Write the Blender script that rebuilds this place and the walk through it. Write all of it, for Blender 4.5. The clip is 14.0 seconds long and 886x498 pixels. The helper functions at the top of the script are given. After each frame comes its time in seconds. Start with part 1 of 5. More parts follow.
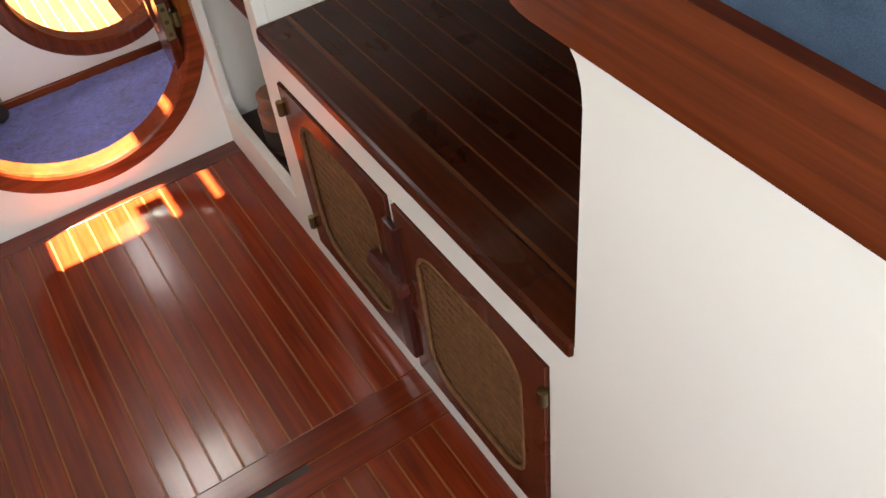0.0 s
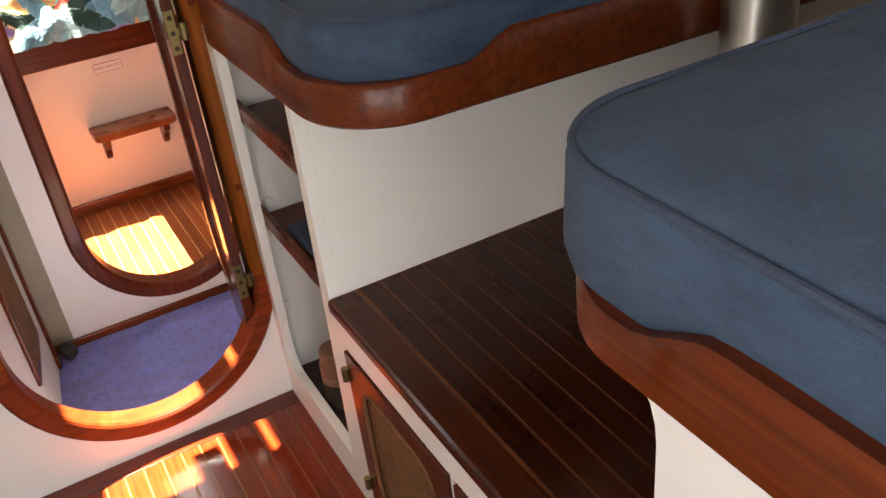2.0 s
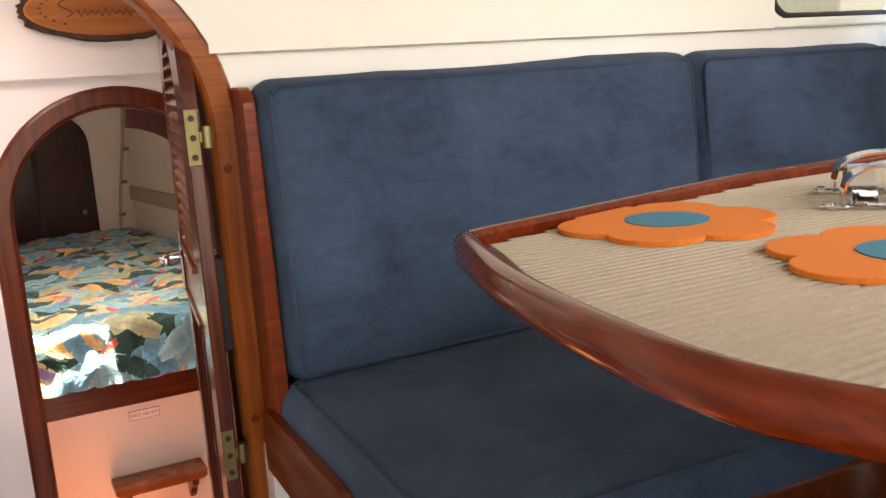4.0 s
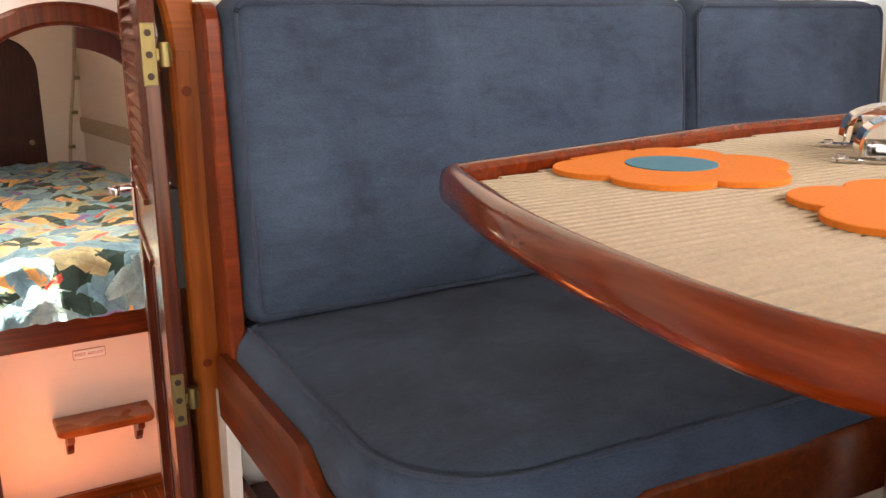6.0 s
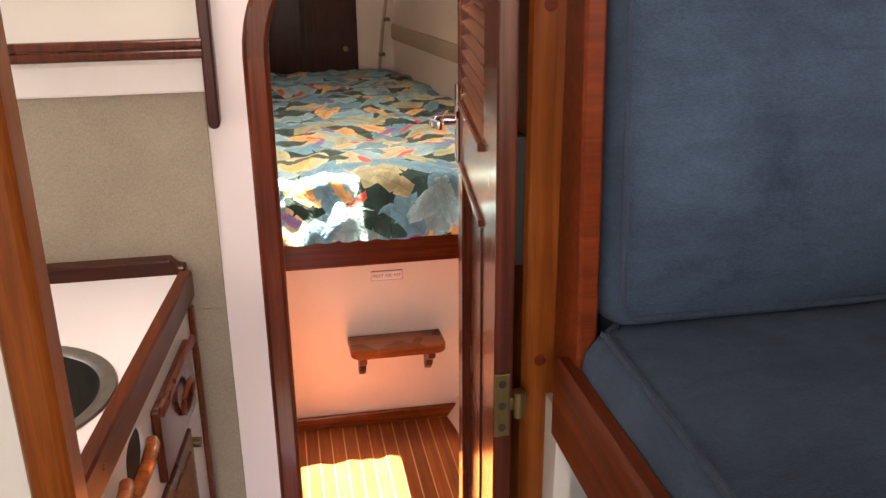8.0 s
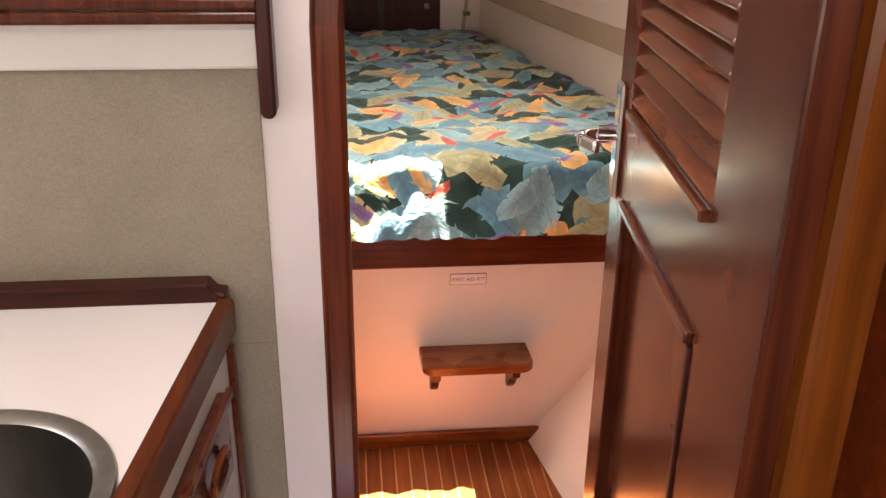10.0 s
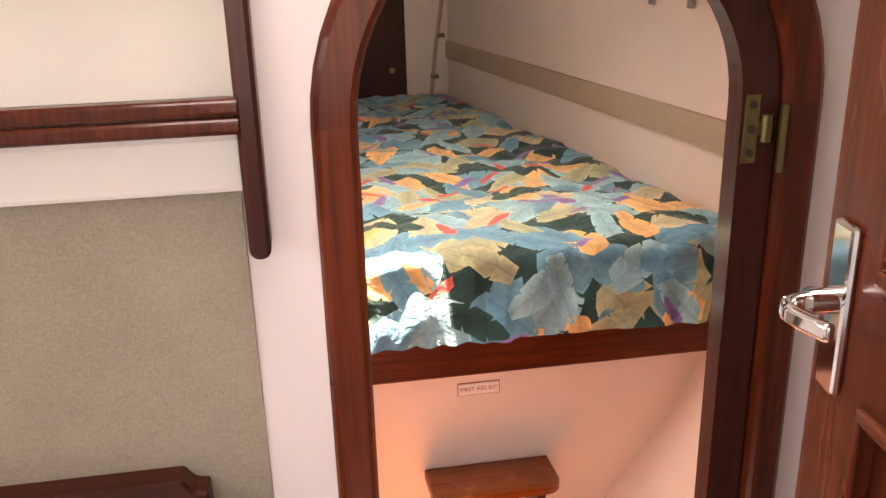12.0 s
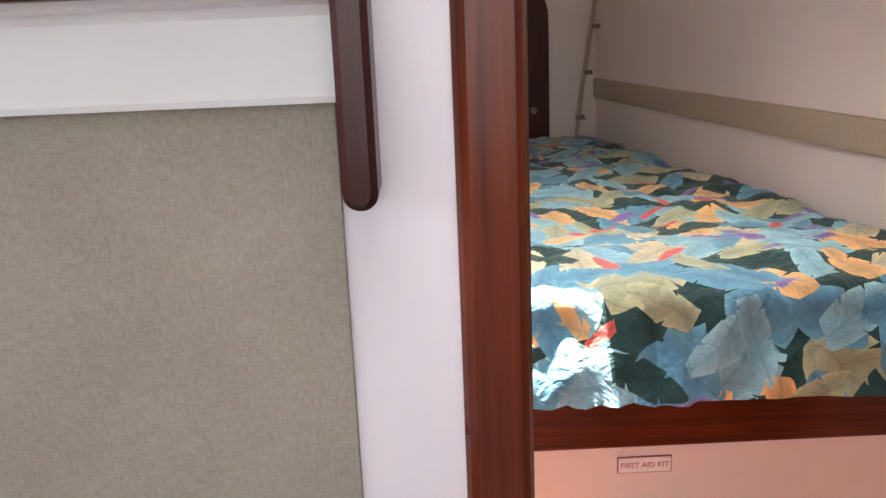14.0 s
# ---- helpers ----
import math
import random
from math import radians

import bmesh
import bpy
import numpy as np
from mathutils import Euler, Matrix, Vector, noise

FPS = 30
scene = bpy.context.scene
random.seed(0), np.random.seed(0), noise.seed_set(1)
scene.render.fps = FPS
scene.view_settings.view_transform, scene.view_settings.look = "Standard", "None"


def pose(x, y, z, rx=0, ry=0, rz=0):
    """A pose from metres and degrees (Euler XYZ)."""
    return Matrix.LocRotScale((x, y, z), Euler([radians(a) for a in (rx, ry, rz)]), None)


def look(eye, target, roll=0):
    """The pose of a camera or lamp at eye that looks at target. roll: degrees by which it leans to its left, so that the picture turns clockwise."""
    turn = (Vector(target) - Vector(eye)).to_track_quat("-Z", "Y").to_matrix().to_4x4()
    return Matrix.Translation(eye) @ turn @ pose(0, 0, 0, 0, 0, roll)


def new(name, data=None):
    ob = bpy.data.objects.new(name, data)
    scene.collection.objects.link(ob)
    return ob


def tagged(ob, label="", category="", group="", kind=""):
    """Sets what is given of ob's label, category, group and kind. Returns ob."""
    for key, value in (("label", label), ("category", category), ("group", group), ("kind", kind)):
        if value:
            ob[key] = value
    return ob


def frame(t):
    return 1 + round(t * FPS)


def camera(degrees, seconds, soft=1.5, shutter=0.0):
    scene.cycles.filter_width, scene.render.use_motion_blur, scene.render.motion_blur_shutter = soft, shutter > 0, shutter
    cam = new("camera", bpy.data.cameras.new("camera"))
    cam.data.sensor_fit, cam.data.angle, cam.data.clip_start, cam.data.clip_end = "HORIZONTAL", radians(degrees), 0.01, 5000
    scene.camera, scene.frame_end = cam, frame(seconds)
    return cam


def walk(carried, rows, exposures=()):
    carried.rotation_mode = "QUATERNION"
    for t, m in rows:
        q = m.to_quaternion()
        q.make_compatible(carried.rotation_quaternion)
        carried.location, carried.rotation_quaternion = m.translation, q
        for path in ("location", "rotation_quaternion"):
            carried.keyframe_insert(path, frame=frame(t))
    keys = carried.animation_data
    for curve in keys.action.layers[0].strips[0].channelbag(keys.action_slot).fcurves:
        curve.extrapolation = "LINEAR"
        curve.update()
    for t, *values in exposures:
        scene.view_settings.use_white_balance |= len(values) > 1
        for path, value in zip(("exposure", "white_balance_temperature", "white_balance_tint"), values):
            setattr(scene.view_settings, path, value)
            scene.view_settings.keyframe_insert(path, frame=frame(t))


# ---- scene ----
cam = camera(54.0, 14.0)
PATH = [
    (0, (0.052, 0.038, 1.106), (0.693, 1.276, -0.328), -7.7),
    (0.5, (0.038, 0.045, 1.117), (0.716, 1.311, -0.274), -6.3),
    (0.6, (0.05, 0.051, 1.109), (0.699, 1.361, -0.255), -7.1),
    (1, (0.019, 0.039, 1.136), (0.673, 1.395, -0.181), -7.4),
    (1.5, (0.025, 0.042, 1.154), (0.762, 1.434, -0.078), -6.6),
    (2, (0.047, 0.068, 1.196), (0.801, 1.597, 0.151), -7.0),
    (2.3, (0.072, 0.107, 1.237), (0.85, 1.736, 0.375), -6.0),
    (2.5, (0.078, 0.122, 1.248), (0.881, 1.799, 0.512), -5.2),
    (3, (0.107, 0.227, 1.3), (0.948, 1.967, 0.785), -4.7),
    (3.2, (0.101, 0.265, 1.296), (0.955, 2.009, 0.817), -4.9),
    (3.5, (0.098, 0.316, 1.292), (0.97, 2.058, 0.840), -4.2),
    (4, (0.093, 0.352, 1.304), (0.970, 2.105, 0.905), -3.5),
    (4.2, (0.092, 0.354, 1.309), (0.998, 2.098, 0.939), -3.9),
    (6.3, (0.112, 0.464, 1.269), (1.051, 2.134, 0.696), 0.6),
    (6.5, (0.158, 0.51, 1.266), (0.940, 2.234, 0.623), -1.2),
    (7, (0.144, 0.611, 1.268), (0.667, 2.431, 0.624), -1.7),
    (7.5, (0.131, 0.672, 1.258), (0.509, 2.509, 0.563), -0.8),
    (8, (0.12, 0.744, 1.259), (0.459, 2.59, 0.568), -0.6),
    (10.5, (0.109, 1.205, 1.225), (0.258, 3.035, 0.431), -0.2),
    (11, (0.092, 1.252, 1.239), (0.235, 3.14, 0.595), -1.9),
    (11.5, (0.058, 1.347, 1.244), (0.389, 3.219, 0.626), -3.6),
    (12, (0.049, 1.467, 1.221), (0.352, 3.326, 0.549), -1.5),
    (12.5, (0.068, 1.547, 1.201), (0.308, 3.393, 0.469), -3.2),
    (13, (0.068, 1.604, 1.159), (0.32, 3.494, 0.557), -3.3),
    (13.5, (0.058, 1.672, 1.105), (0.324, 3.575, 0.549), -1.9),
    (13.7, (0.046, 1.725, 1.076), (0.25, 3.644, 0.551), -1.8),
    (14, (0.044, 1.765, 1.044), (0.065, 3.702, 0.545), -2.4),
]
EXPOSURES = [(0.0, 4.51, 7400, 9), (1.5, 4.46, 7550, 13), (2.4, 4.51, 8100, 17), (3.2, 4.46, 7600, 15), (4.2, 4.38, 7700, 16), (6.4, 4.76, 8700, 23), (7.2, 4.56, 8300, 20), (8.2, 4.46, 8200, 20), (10.5, 4.28, 7700, 18), (11.0, 4.31, 7700, 19), (11.6, 4.56, 8000, 22), (13.3, 4.51, 7850, 19), (14.0, 4.41, 6200, 13)]
walk(cam, [(t, look(eye, target, roll)) for t, eye, target, roll in PATH], EXPOSURES)

# ---- light ----
SUN = Vector((0.08, -0.27, -1.0)).normalized()
world = bpy.data.worlds.new("sky")
scene.world = world
world.use_nodes = True
wn = world.node_tree.nodes
sky = wn.new("ShaderNodeTexSky")
sky.sky_type = "NISHITA"
sky.sun_disc = False
sky.sun_elevation = math.asin(-SUN.z)
sky.sun_rotation = math.atan2(-SUN.x, -SUN.y)
world.node_tree.links.new(sky.outputs[0], wn["Background"].inputs[0])
wn["Background"].inputs[1].default_value = 0.05


def lamp_sun(power):
    d = bpy.data.lights.new("sun", "SUN")
    d.energy, d.angle, d.color = power, radians(0.5), (1.0, 0.93, 0.82)
    ob = new("sun", d)
    ob.matrix_world = look((0, 0, 6), Vector((0, 0, 6)) + SUN)


def lamp_area(name, eye, target, w, h, power, colour, spread=180):
    d = bpy.data.lights.new(name, "AREA")
    d.shape, d.size, d.size_y, d.energy, d.color, d.spread = "RECTANGLE", w, h, power, colour, radians(spread)
    ob = new(name, d)
    ob.matrix_world = look(eye, target)


lamp_sun(5.0)
lamp_area("companionway_daylight", (0.10, -1.02, 1.10), (0.1, 1.0, 0.85), 0.8, 1.2, 0.38, (1.0, 0.99, 0.97))
# fill lamp added on the unseen port side to brighten the near wall
lamp_area("port_fill_light", (-0.54, -0.32, 1.12), (0.6, 0.50, 0.72), 0.8, 0.5, 0.265, (1.0, 0.99, 0.97))
lamp_area("side_window_daylight", (1.74, 0.55, 1.50), (0.5, 0.6, 0.9), 1.1, 0.3, 0.275, (0.97, 0.98, 1.0))
# added fill lamp for the coaming and back cushions; no window stands here
lamp_area("aft_fill_light", (1.0, -0.10, 1.69), (0.95, 1.5, 1.45), 1.0, 0.3, 0.225, (0.98, 0.98, 1.0), 110)
lamp_area("passage_hatch_daylight", (-0.01, 1.965, 1.615), (-0.01, 1.965, 0), 0.33, 0.27, 0.12, (1.0, 0.93, 0.90), 125)
lamp_area("cabin_hatch_daylight", (0.09, 3.165, 1.615), (0.09, 3.165, 0), 0.27, 0.42, 0.26, (1.0, 0.92, 0.86), 115)
lamp_area("galley_window_daylight", (-0.93, 1.92, 1.25), (0.2, 2.0, 0.7), 0.5, 0.25, 0.145, (1.0, 0.97, 0.94))


# ---- materials ----
def nodes_of(name):
    m = bpy.data.materials.new(name)
    m.use_nodes = True
    nt = m.node_tree
    return m, nt, nt.nodes["Principled BSDF"]


def link(nt, a, b):
    nt.links.new(a, b)


def ramp(nt, fac, stops, mode="LINEAR"):
    r = nt.nodes.new("ShaderNodeValToRGB")
    r.color_ramp.interpolation = mode
    el = r.color_ramp.elements
    while len(el) < len(stops):
        el.new(0.5)
    for e, (p, c) in zip(el, stops):
        e.position, e.color = p, (*c, 1)
    link(nt, fac, r.inputs[0])
    return r.outputs[0]


def coords(nt, scale=(1, 1, 1), kind="Object", rand=0.0):
    tc = nt.nodes.new("ShaderNodeTexCoord")
    mp = nt.nodes.new("ShaderNodeMapping")
    mp.inputs["Scale"].default_value = scale
    link(nt, tc.outputs[kind], mp.inputs[0])
    if rand:
        oi = nt.nodes.new("ShaderNodeObjectInfo")
        cx = nt.nodes.new("ShaderNodeCombineXYZ")
        mul = nt.nodes.new("ShaderNodeMath")
        mul.operation = "MULTIPLY"
        mul.inputs[1].default_value = rand
        link(nt, oi.outputs["Random"], mul.inputs[0])
        for i in range(3):
            link(nt, mul.outputs[0], cx.inputs[i])
        link(nt, cx.outputs[0], mp.inputs["Location"])
    return mp.outputs[0]


def tex(nt, vec, scale, detail=4.0, rough=0.55, dist=0.0):
    n = nt.nodes.new("ShaderNodeTexNoise")
    n.inputs["Scale"].default_value = scale
    n.inputs["Detail"].default_value = detail
    n.inputs["Roughness"].default_value = rough
    n.inputs["Distortion"].default_value = dist
    link(nt, vec, n.inputs["Vector"])
    return n.outputs["Fac"]


def mixc(nt, fac, a, b, mode="MIX"):
    mx = nt.nodes.new("ShaderNodeMix")
    mx.data_type, mx.blend_type = "RGBA", mode
    for sock, v in ((mx.inputs["Factor"], fac), (mx.inputs[6], a), (mx.inputs[7], b)):
        if hasattr(v, "is_linked"):
            link(nt, v, sock)
        else:
            sock.default_value = v if isinstance(v, (int, float)) else (*v, 1)
    return mx.outputs[2]


def bump(nt, p, height, strength, dist=0.002):
    b = nt.nodes.new("ShaderNodeBump")
    b.inputs["Strength"].default_value, b.inputs["Distance"].default_value = strength, dist
    link(nt, height, b.inputs["Height"])
    link(nt, b.outputs[0], p.inputs["Normal"])


def wood(name, dark, light, along, rough=0.28, coat=0.4, fine=1.0, spread=0.35, spec=0.18):
    m, nt, p = nodes_of(name)
    sc = [85.0 * fine, 85.0 * fine, 85.0 * fine]
    sc["xyz".index(along)] = 3.5 * fine
    v = coords(nt, sc, rand=7.0)
    g = tex(nt, v, 1.0, 6.0, 0.6, 0.8)
    big = tex(nt, coords(nt, (5, 5, 5), rand=3.0), 1.0, 3.0)
    c = ramp(nt, g, [(0.30, dark), (0.52, [(a + b) / 2 for a, b in zip(dark, light)]), (0.72, light)])
    c2 = mixc(nt, 0.55, c, ramp(nt, big, [(0.3, (0.55, 0.5, 0.5)), (0.7, (1.15, 1.1, 1.05))]), "MULTIPLY")
    oi = nt.nodes.new("ShaderNodeObjectInfo")
    c3 = mixc(nt, 1.0, c2, ramp(nt, oi.outputs["Random"], [(0.0, (1 - spread,) * 3), (1.0, (1.0, 1.0, 1.0))]), "MULTIPLY")
    link(nt, c3, p.inputs["Base Color"])
    rr = nt.nodes.new("ShaderNodeMapRange")
    rr.inputs[3].default_value, rr.inputs[4].default_value = rough - 0.08, rough + 0.14
    link(nt, big, rr.inputs[0])
    link(nt, rr.outputs[0], p.inputs["Roughness"])
    p.inputs["Specular IOR Level"].default_value = spec
    p.inputs["Coat Weight"].default_value = coat
    p.inputs["Coat Roughness"].default_value = 0.12
    bump(nt, p, g, 0.12, 0.001)
    return m


def paint(name, colour, rough=0.45, stain=0.12, grain=0.05):
    m, nt, p = nodes_of(name)
    a = tex(nt, coords(nt), 2.3, 5.0)
    b = tex(nt, coords(nt), 160.0, 2.0)
    c = mixc(nt, stain, colour, ramp(nt, a, [(0.3, (0.62, 0.58, 0.50)), (0.7, (1.0, 1.0, 1.0))]), "MULTIPLY")
    link(nt, c, p.inputs["Base Color"])
    p.inputs["Roughness"].default_value = rough
    bump(nt, p, b, grain, 0.001)
    return m


def cloth(name, dark, light, blotch, rough=0.9, weave=900.0):
    m, nt, p = nodes_of(name)
    a = tex(nt, coords(nt), 6.5, 6.0, 0.65, 0.6)
    b = tex(nt, coords(nt, (0.3, 1, 1)), weave, 2.0)
    f = tex(nt, coords(nt, (0.6, 1.0, 2.2)), 26.0, 6.0, 0.65, 1.0)
    c = ramp(nt, a, [(0.30, dark), (0.70, light)])
    c = mixc(nt, 0.6, c, ramp(nt, b, [(0.3, (0.6, 0.6, 0.6)), (0.7, (1.3, 1.3, 1.3))]), "MULTIPLY")
    c = mixc(nt, blotch, c, ramp(nt, f, [(0.30, (0.60, 0.61, 0.64)), (0.70, (1.35, 1.34, 1.30))]), "MULTIPLY")
    link(nt, c, p.inputs["Base Color"])
    p.inputs["Roughness"].default_value = rough
    p.inputs["Sheen Weight"].default_value = 0.03
    p.inputs["Sheen Roughness"].default_value = 0.4
    creases = tex(nt, coords(nt, (1.0, 0.5, 1.4)), 17.0, 5.0, 0.6, 1.4)
    bump(nt, p, mixc(nt, 0.75, b, creases), 0.5, 0.006)
    return m


def metal(name, colour, rough, worn=0.15):
    m, nt, p = nodes_of(name)
    a = tex(nt, coords(nt, (1, 1, 0.2)), 60.0, 4.0)
    link(nt, mixc(nt, worn, colour, ramp(nt, a, [(0.3, (0.4, 0.38, 0.35)), (0.7, (1, 1, 1))]), "MULTIPLY"), p.inputs["Base Color"])
    p.inputs["Metallic"].default_value = 1.0
    p.inputs["Roughness"].default_value = rough
    return m


def plain(name, colour, rough=0.5, vary=0.25, scale=40.0):
    m, nt, p = nodes_of(name)
    a = tex(nt, coords(nt), scale, 4.0)
    lo = [c * (1 - vary) for c in colour]
    link(nt, ramp(nt, a, [(0.3, lo), (0.7, colour)]), p.inputs["Base Color"])
    p.inputs["Roughness"].default_value = rough
    bump(nt, p, a, 0.1, 0.001)
    return m


def glass(name, colour, rough=0.02):
    m, nt, p = nodes_of(name)
    p.inputs["Base Color"].default_value = (*colour, 1)
    p.inputs["Transmission Weight"].default_value = 1.0
    p.inputs["Roughness"].default_value = rough
    return m


def quilt_print():
    m, nt, p = nodes_of("leaf_print_cotton")
    tc = nt.nodes.new("ShaderNodeTexCoord")
    warp = nt.nodes.new("ShaderNodeTexNoise")
    warp.inputs["Scale"].default_value = 10.0
    warp.inputs["Detail"].default_value = 3.0
    link(nt, tc.outputs["UV"], warp.inputs["Vector"])
    off = nt.nodes.new("ShaderNodeVectorMath")
    off.operation = "MULTIPLY_ADD"
    off.inputs[1].default_value = (0.022, 0.022, 0.0)
    link(nt, warp.outputs["Color"], off.inputs[0])
    link(nt, tc.outputs["UV"], off.inputs[2])

    def math_node(op, a, b=None):
        n = nt.nodes.new("ShaderNodeMath")
        n.operation = op
        for sock, v in zip(n.inputs, (a, b)):
            if v is None:
                continue
            if hasattr(v, "is_linked"):
                link(nt, v, sock)
            else:
                sock.default_value = v
        return n.outputs[0]

    green = (0.008, 0.050, 0.045)
    blue, pale_blue = (0.11, 0.29, 0.42), (0.25, 0.47, 0.56)
    orange, sand, olive, purple, red = (0.74, 0.43, 0.18), (0.54, 0.48, 0.31), (0.38, 0.40, 0.25), (0.22, 0.15, 0.40), (0.62, 0.10, 0.08)
    c = None
    # overlapping printed leaves: each cell holds one leaf turned at random
    for scale, shift, half, keep, palette in (
            (6.2, 0.0, 0.40, 0.68, [(0.0, blue), (0.34, olive), (0.52, sand), (0.74, pale_blue)]),
            (6.9, 3.7, 0.32, 0.66, [(0.0, orange), (0.22, pale_blue), (0.50, blue), (0.78, olive)]),
            (7.5, 7.9, 0.29, 0.58, [(0.0, sand), (0.24, blue), (0.50, orange), (0.68, pale_blue)]),
            (8.4, 12.3, 0.24, 0.6, [(0.0, pale_blue), (0.2, green), (0.42, orange), (0.60, blue), (0.80, olive)]),
            (15.0, 17.1, 0.20, 0.16, [(0.0, purple), (0.55, red)])):
        mp = nt.nodes.new("ShaderNodeMapping")
        mp.inputs["Location"].default_value = (shift, shift * 0.61, 0)
        mp.inputs["Scale"].default_value = (scale, scale, 1)
        mp.inputs["Rotation"].default_value = (0, 0, shift)
        link(nt, off.outputs[0], mp.inputs[0])
        v = nt.nodes.new("ShaderNodeTexVoronoi")
        v.voronoi_dimensions = "2D"
        v.inputs["Scale"].default_value = 1.0
        v.inputs["Randomness"].default_value = 0.8
        link(nt, mp.outputs[0], v.inputs["Vector"])
        sub = nt.nodes.new("ShaderNodeVectorMath")
        sub.operation = "SUBTRACT"
        link(nt, mp.outputs[0], sub.inputs[0])
        link(nt, v.outputs["Position"], sub.inputs[1])
        sp = nt.nodes.new("ShaderNodeSeparateColor")
        link(nt, v.outputs["Color"], sp.inputs[0])
        rot = nt.nodes.new("ShaderNodeVectorRotate")
        rot.rotation_type = "Z_AXIS"
        link(nt, sub.outputs[0], rot.inputs["Vector"])
        link(nt, math_node("MULTIPLY", sp.outputs[0], 6.28), rot.inputs["Angle"])
        xyz = nt.nodes.new("ShaderNodeSeparateXYZ")
        link(nt, rot.outputs[0], xyz.inputs[0])
        along, cross = xyz.outputs[0], math_node("ABSOLUTE", xyz.outputs[1])
        # wedge-shaped cuts running in from the leaf's edge
        saw = math_node("PINGPONG", math_node("ADD", math_node("MULTIPLY", along, 2.3), math_node("MULTIPLY", cross, 1.3)), 0.5)
        ragged = math_node("MULTIPLY", math_node("MAXIMUM", math_node("SUBTRACT", saw, 0.43), 0.0), 5.0)
        body = math_node("ADD", math_node("DIVIDE", cross, half), math_node("ADD", math_node("POWER", math_node("ABSOLUTE", math_node("MULTIPLY", along, 1.22)), 2.0), ragged))
        inside = math_node("LESS_THAN", body, 1.0)
        mask = math_node("MULTIPLY", inside, math_node("LESS_THAN", sp.outputs[1], keep))
        col = ramp(nt, sp.outputs[2], palette, "CONSTANT")
        vein = math_node("LESS_THAN", cross, 0.022)
        ribs = math_node("LESS_THAN", math_node("FRACT", math_node("ADD", math_node("MULTIPLY", along, 6.0), math_node("MULTIPLY", cross, 5.0))), 0.10)
        col = mixc(nt, math_node("MULTIPLY", math_node("MAXIMUM", vein, ribs), 0.18), col, (0.04, 0.07, 0.08))
        col = mixc(nt, math_node("POWER", body, 3.0), col, mixc(nt, 1.0, col, (1.45, 1.4, 1.25), "MULTIPLY"))
        c = mixc(nt, mask, c if c else green, col)
    soft = tex(nt, off.outputs[0], 26.0, 4.0, 0.6, 1.2)
    c = mixc(nt, 0.55, c, ramp(nt, soft, [(0.3, (0.66, 0.68, 0.70)), (0.7, (1.22, 1.18, 1.12))]), "MULTIPLY")
    link(nt, c, p.inputs["Base Color"])
    p.inputs["Roughness"].default_value = 0.85
    p.inputs["Sheen Weight"].default_value = 0.15
    creases = mixc(nt, 0.35, tex(nt, tc.outputs["UV"], 11.0, 4.0, 0.55, 2.2), tex(nt, tc.outputs["UV"], 34.0, 5.0))
    bump(nt, p, creases, 0.8, 0.022)
    return m


def stripes():
    m, nt, p = nodes_of("striped_curtain_cloth")
    w = nt.nodes.new("ShaderNodeTexWave")
    w.inputs["Scale"].default_value = 32.0
    link(nt, coords(nt, (1, 0.6, 0.0)), w.inputs["Vector"])
    link(nt, ramp(nt, w.outputs["Fac"], [(0.35, (0.42, 0.37, 0.29)), (0.5, (0.76, 0.73, 0.65))]), p.inputs["Base Color"])
    p.inputs["Roughness"].default_value = 0.9
    bump(nt, p, tex(nt, coords(nt), 500.0, 2.0), 0.3, 0.001)
    return m


def fabric_wall():
    m, nt, p = nodes_of("woven_wall_fabric")
    a = tex(nt, coords(nt, (480, 480, 170)), 1.0, 3.0)
    b = tex(nt, coords(nt, (170, 170, 480)), 1.0, 3.0)
    c = mixc(nt, 0.5, ramp(nt, a, [(0.3, (0.25, 0.21, 0.158)), (0.7, (0.375, 0.33, 0.262))]), ramp(nt, b, [(0.3, (0.265, 0.225, 0.17)), (0.7, (0.375, 0.33, 0.262))]))
    big = tex(nt, coords(nt), 5.0, 6.0, 0.65)
    c = mixc(nt, 0.5, c, ramp(nt, big, [(0.3, (0.72, 0.69, 0.64)), (0.7, (1.12, 1.11, 1.08))]), "MULTIPLY")
    link(nt, c, p.inputs["Base Color"])
    p.inputs["Roughness"].default_value = 0.95
    bump(nt, p, a, 0.25, 0.002)
    return m


def carpet_mat():
    m, nt, p = nodes_of("blue_carpet")
    a = tex(nt, coords(nt), 380.0, 3.0, 0.7)
    b = tex(nt, coords(nt, (1, 1.6, 1)), 16.0, 5.0, 0.65)
    c = ramp(nt, a, [(0.30, (0.065, 0.080, 0.40)), (0.70, (0.22, 0.25, 0.90))])
    c = mixc(nt, 0.7, c, ramp(nt, b, [(0.32, (0.6, 0.6, 0.62)), (0.68, (1.25, 1.25, 1.2))]), "MULTIPLY")
    spots = tex(nt, coords(nt, (1.0, 1.5, 1.0)), 75.0, 3.0, 0.6)
    c = mixc(nt, 0.8, c, ramp(nt, spots, [(0.34, (0.45, 0.46, 0.52)), (0.52, (1.05, 1.05, 1.05)), (0.75, (1.25, 1.25, 1.2))]), "MULTIPLY")
    link(nt, c, p.inputs["Base Color"])
    p.inputs["Roughness"].default_value = 1.0
    p.inputs["Sheen Weight"].default_value = 0.5
    bump(nt, p, a, 1.0, 0.006)
    return m


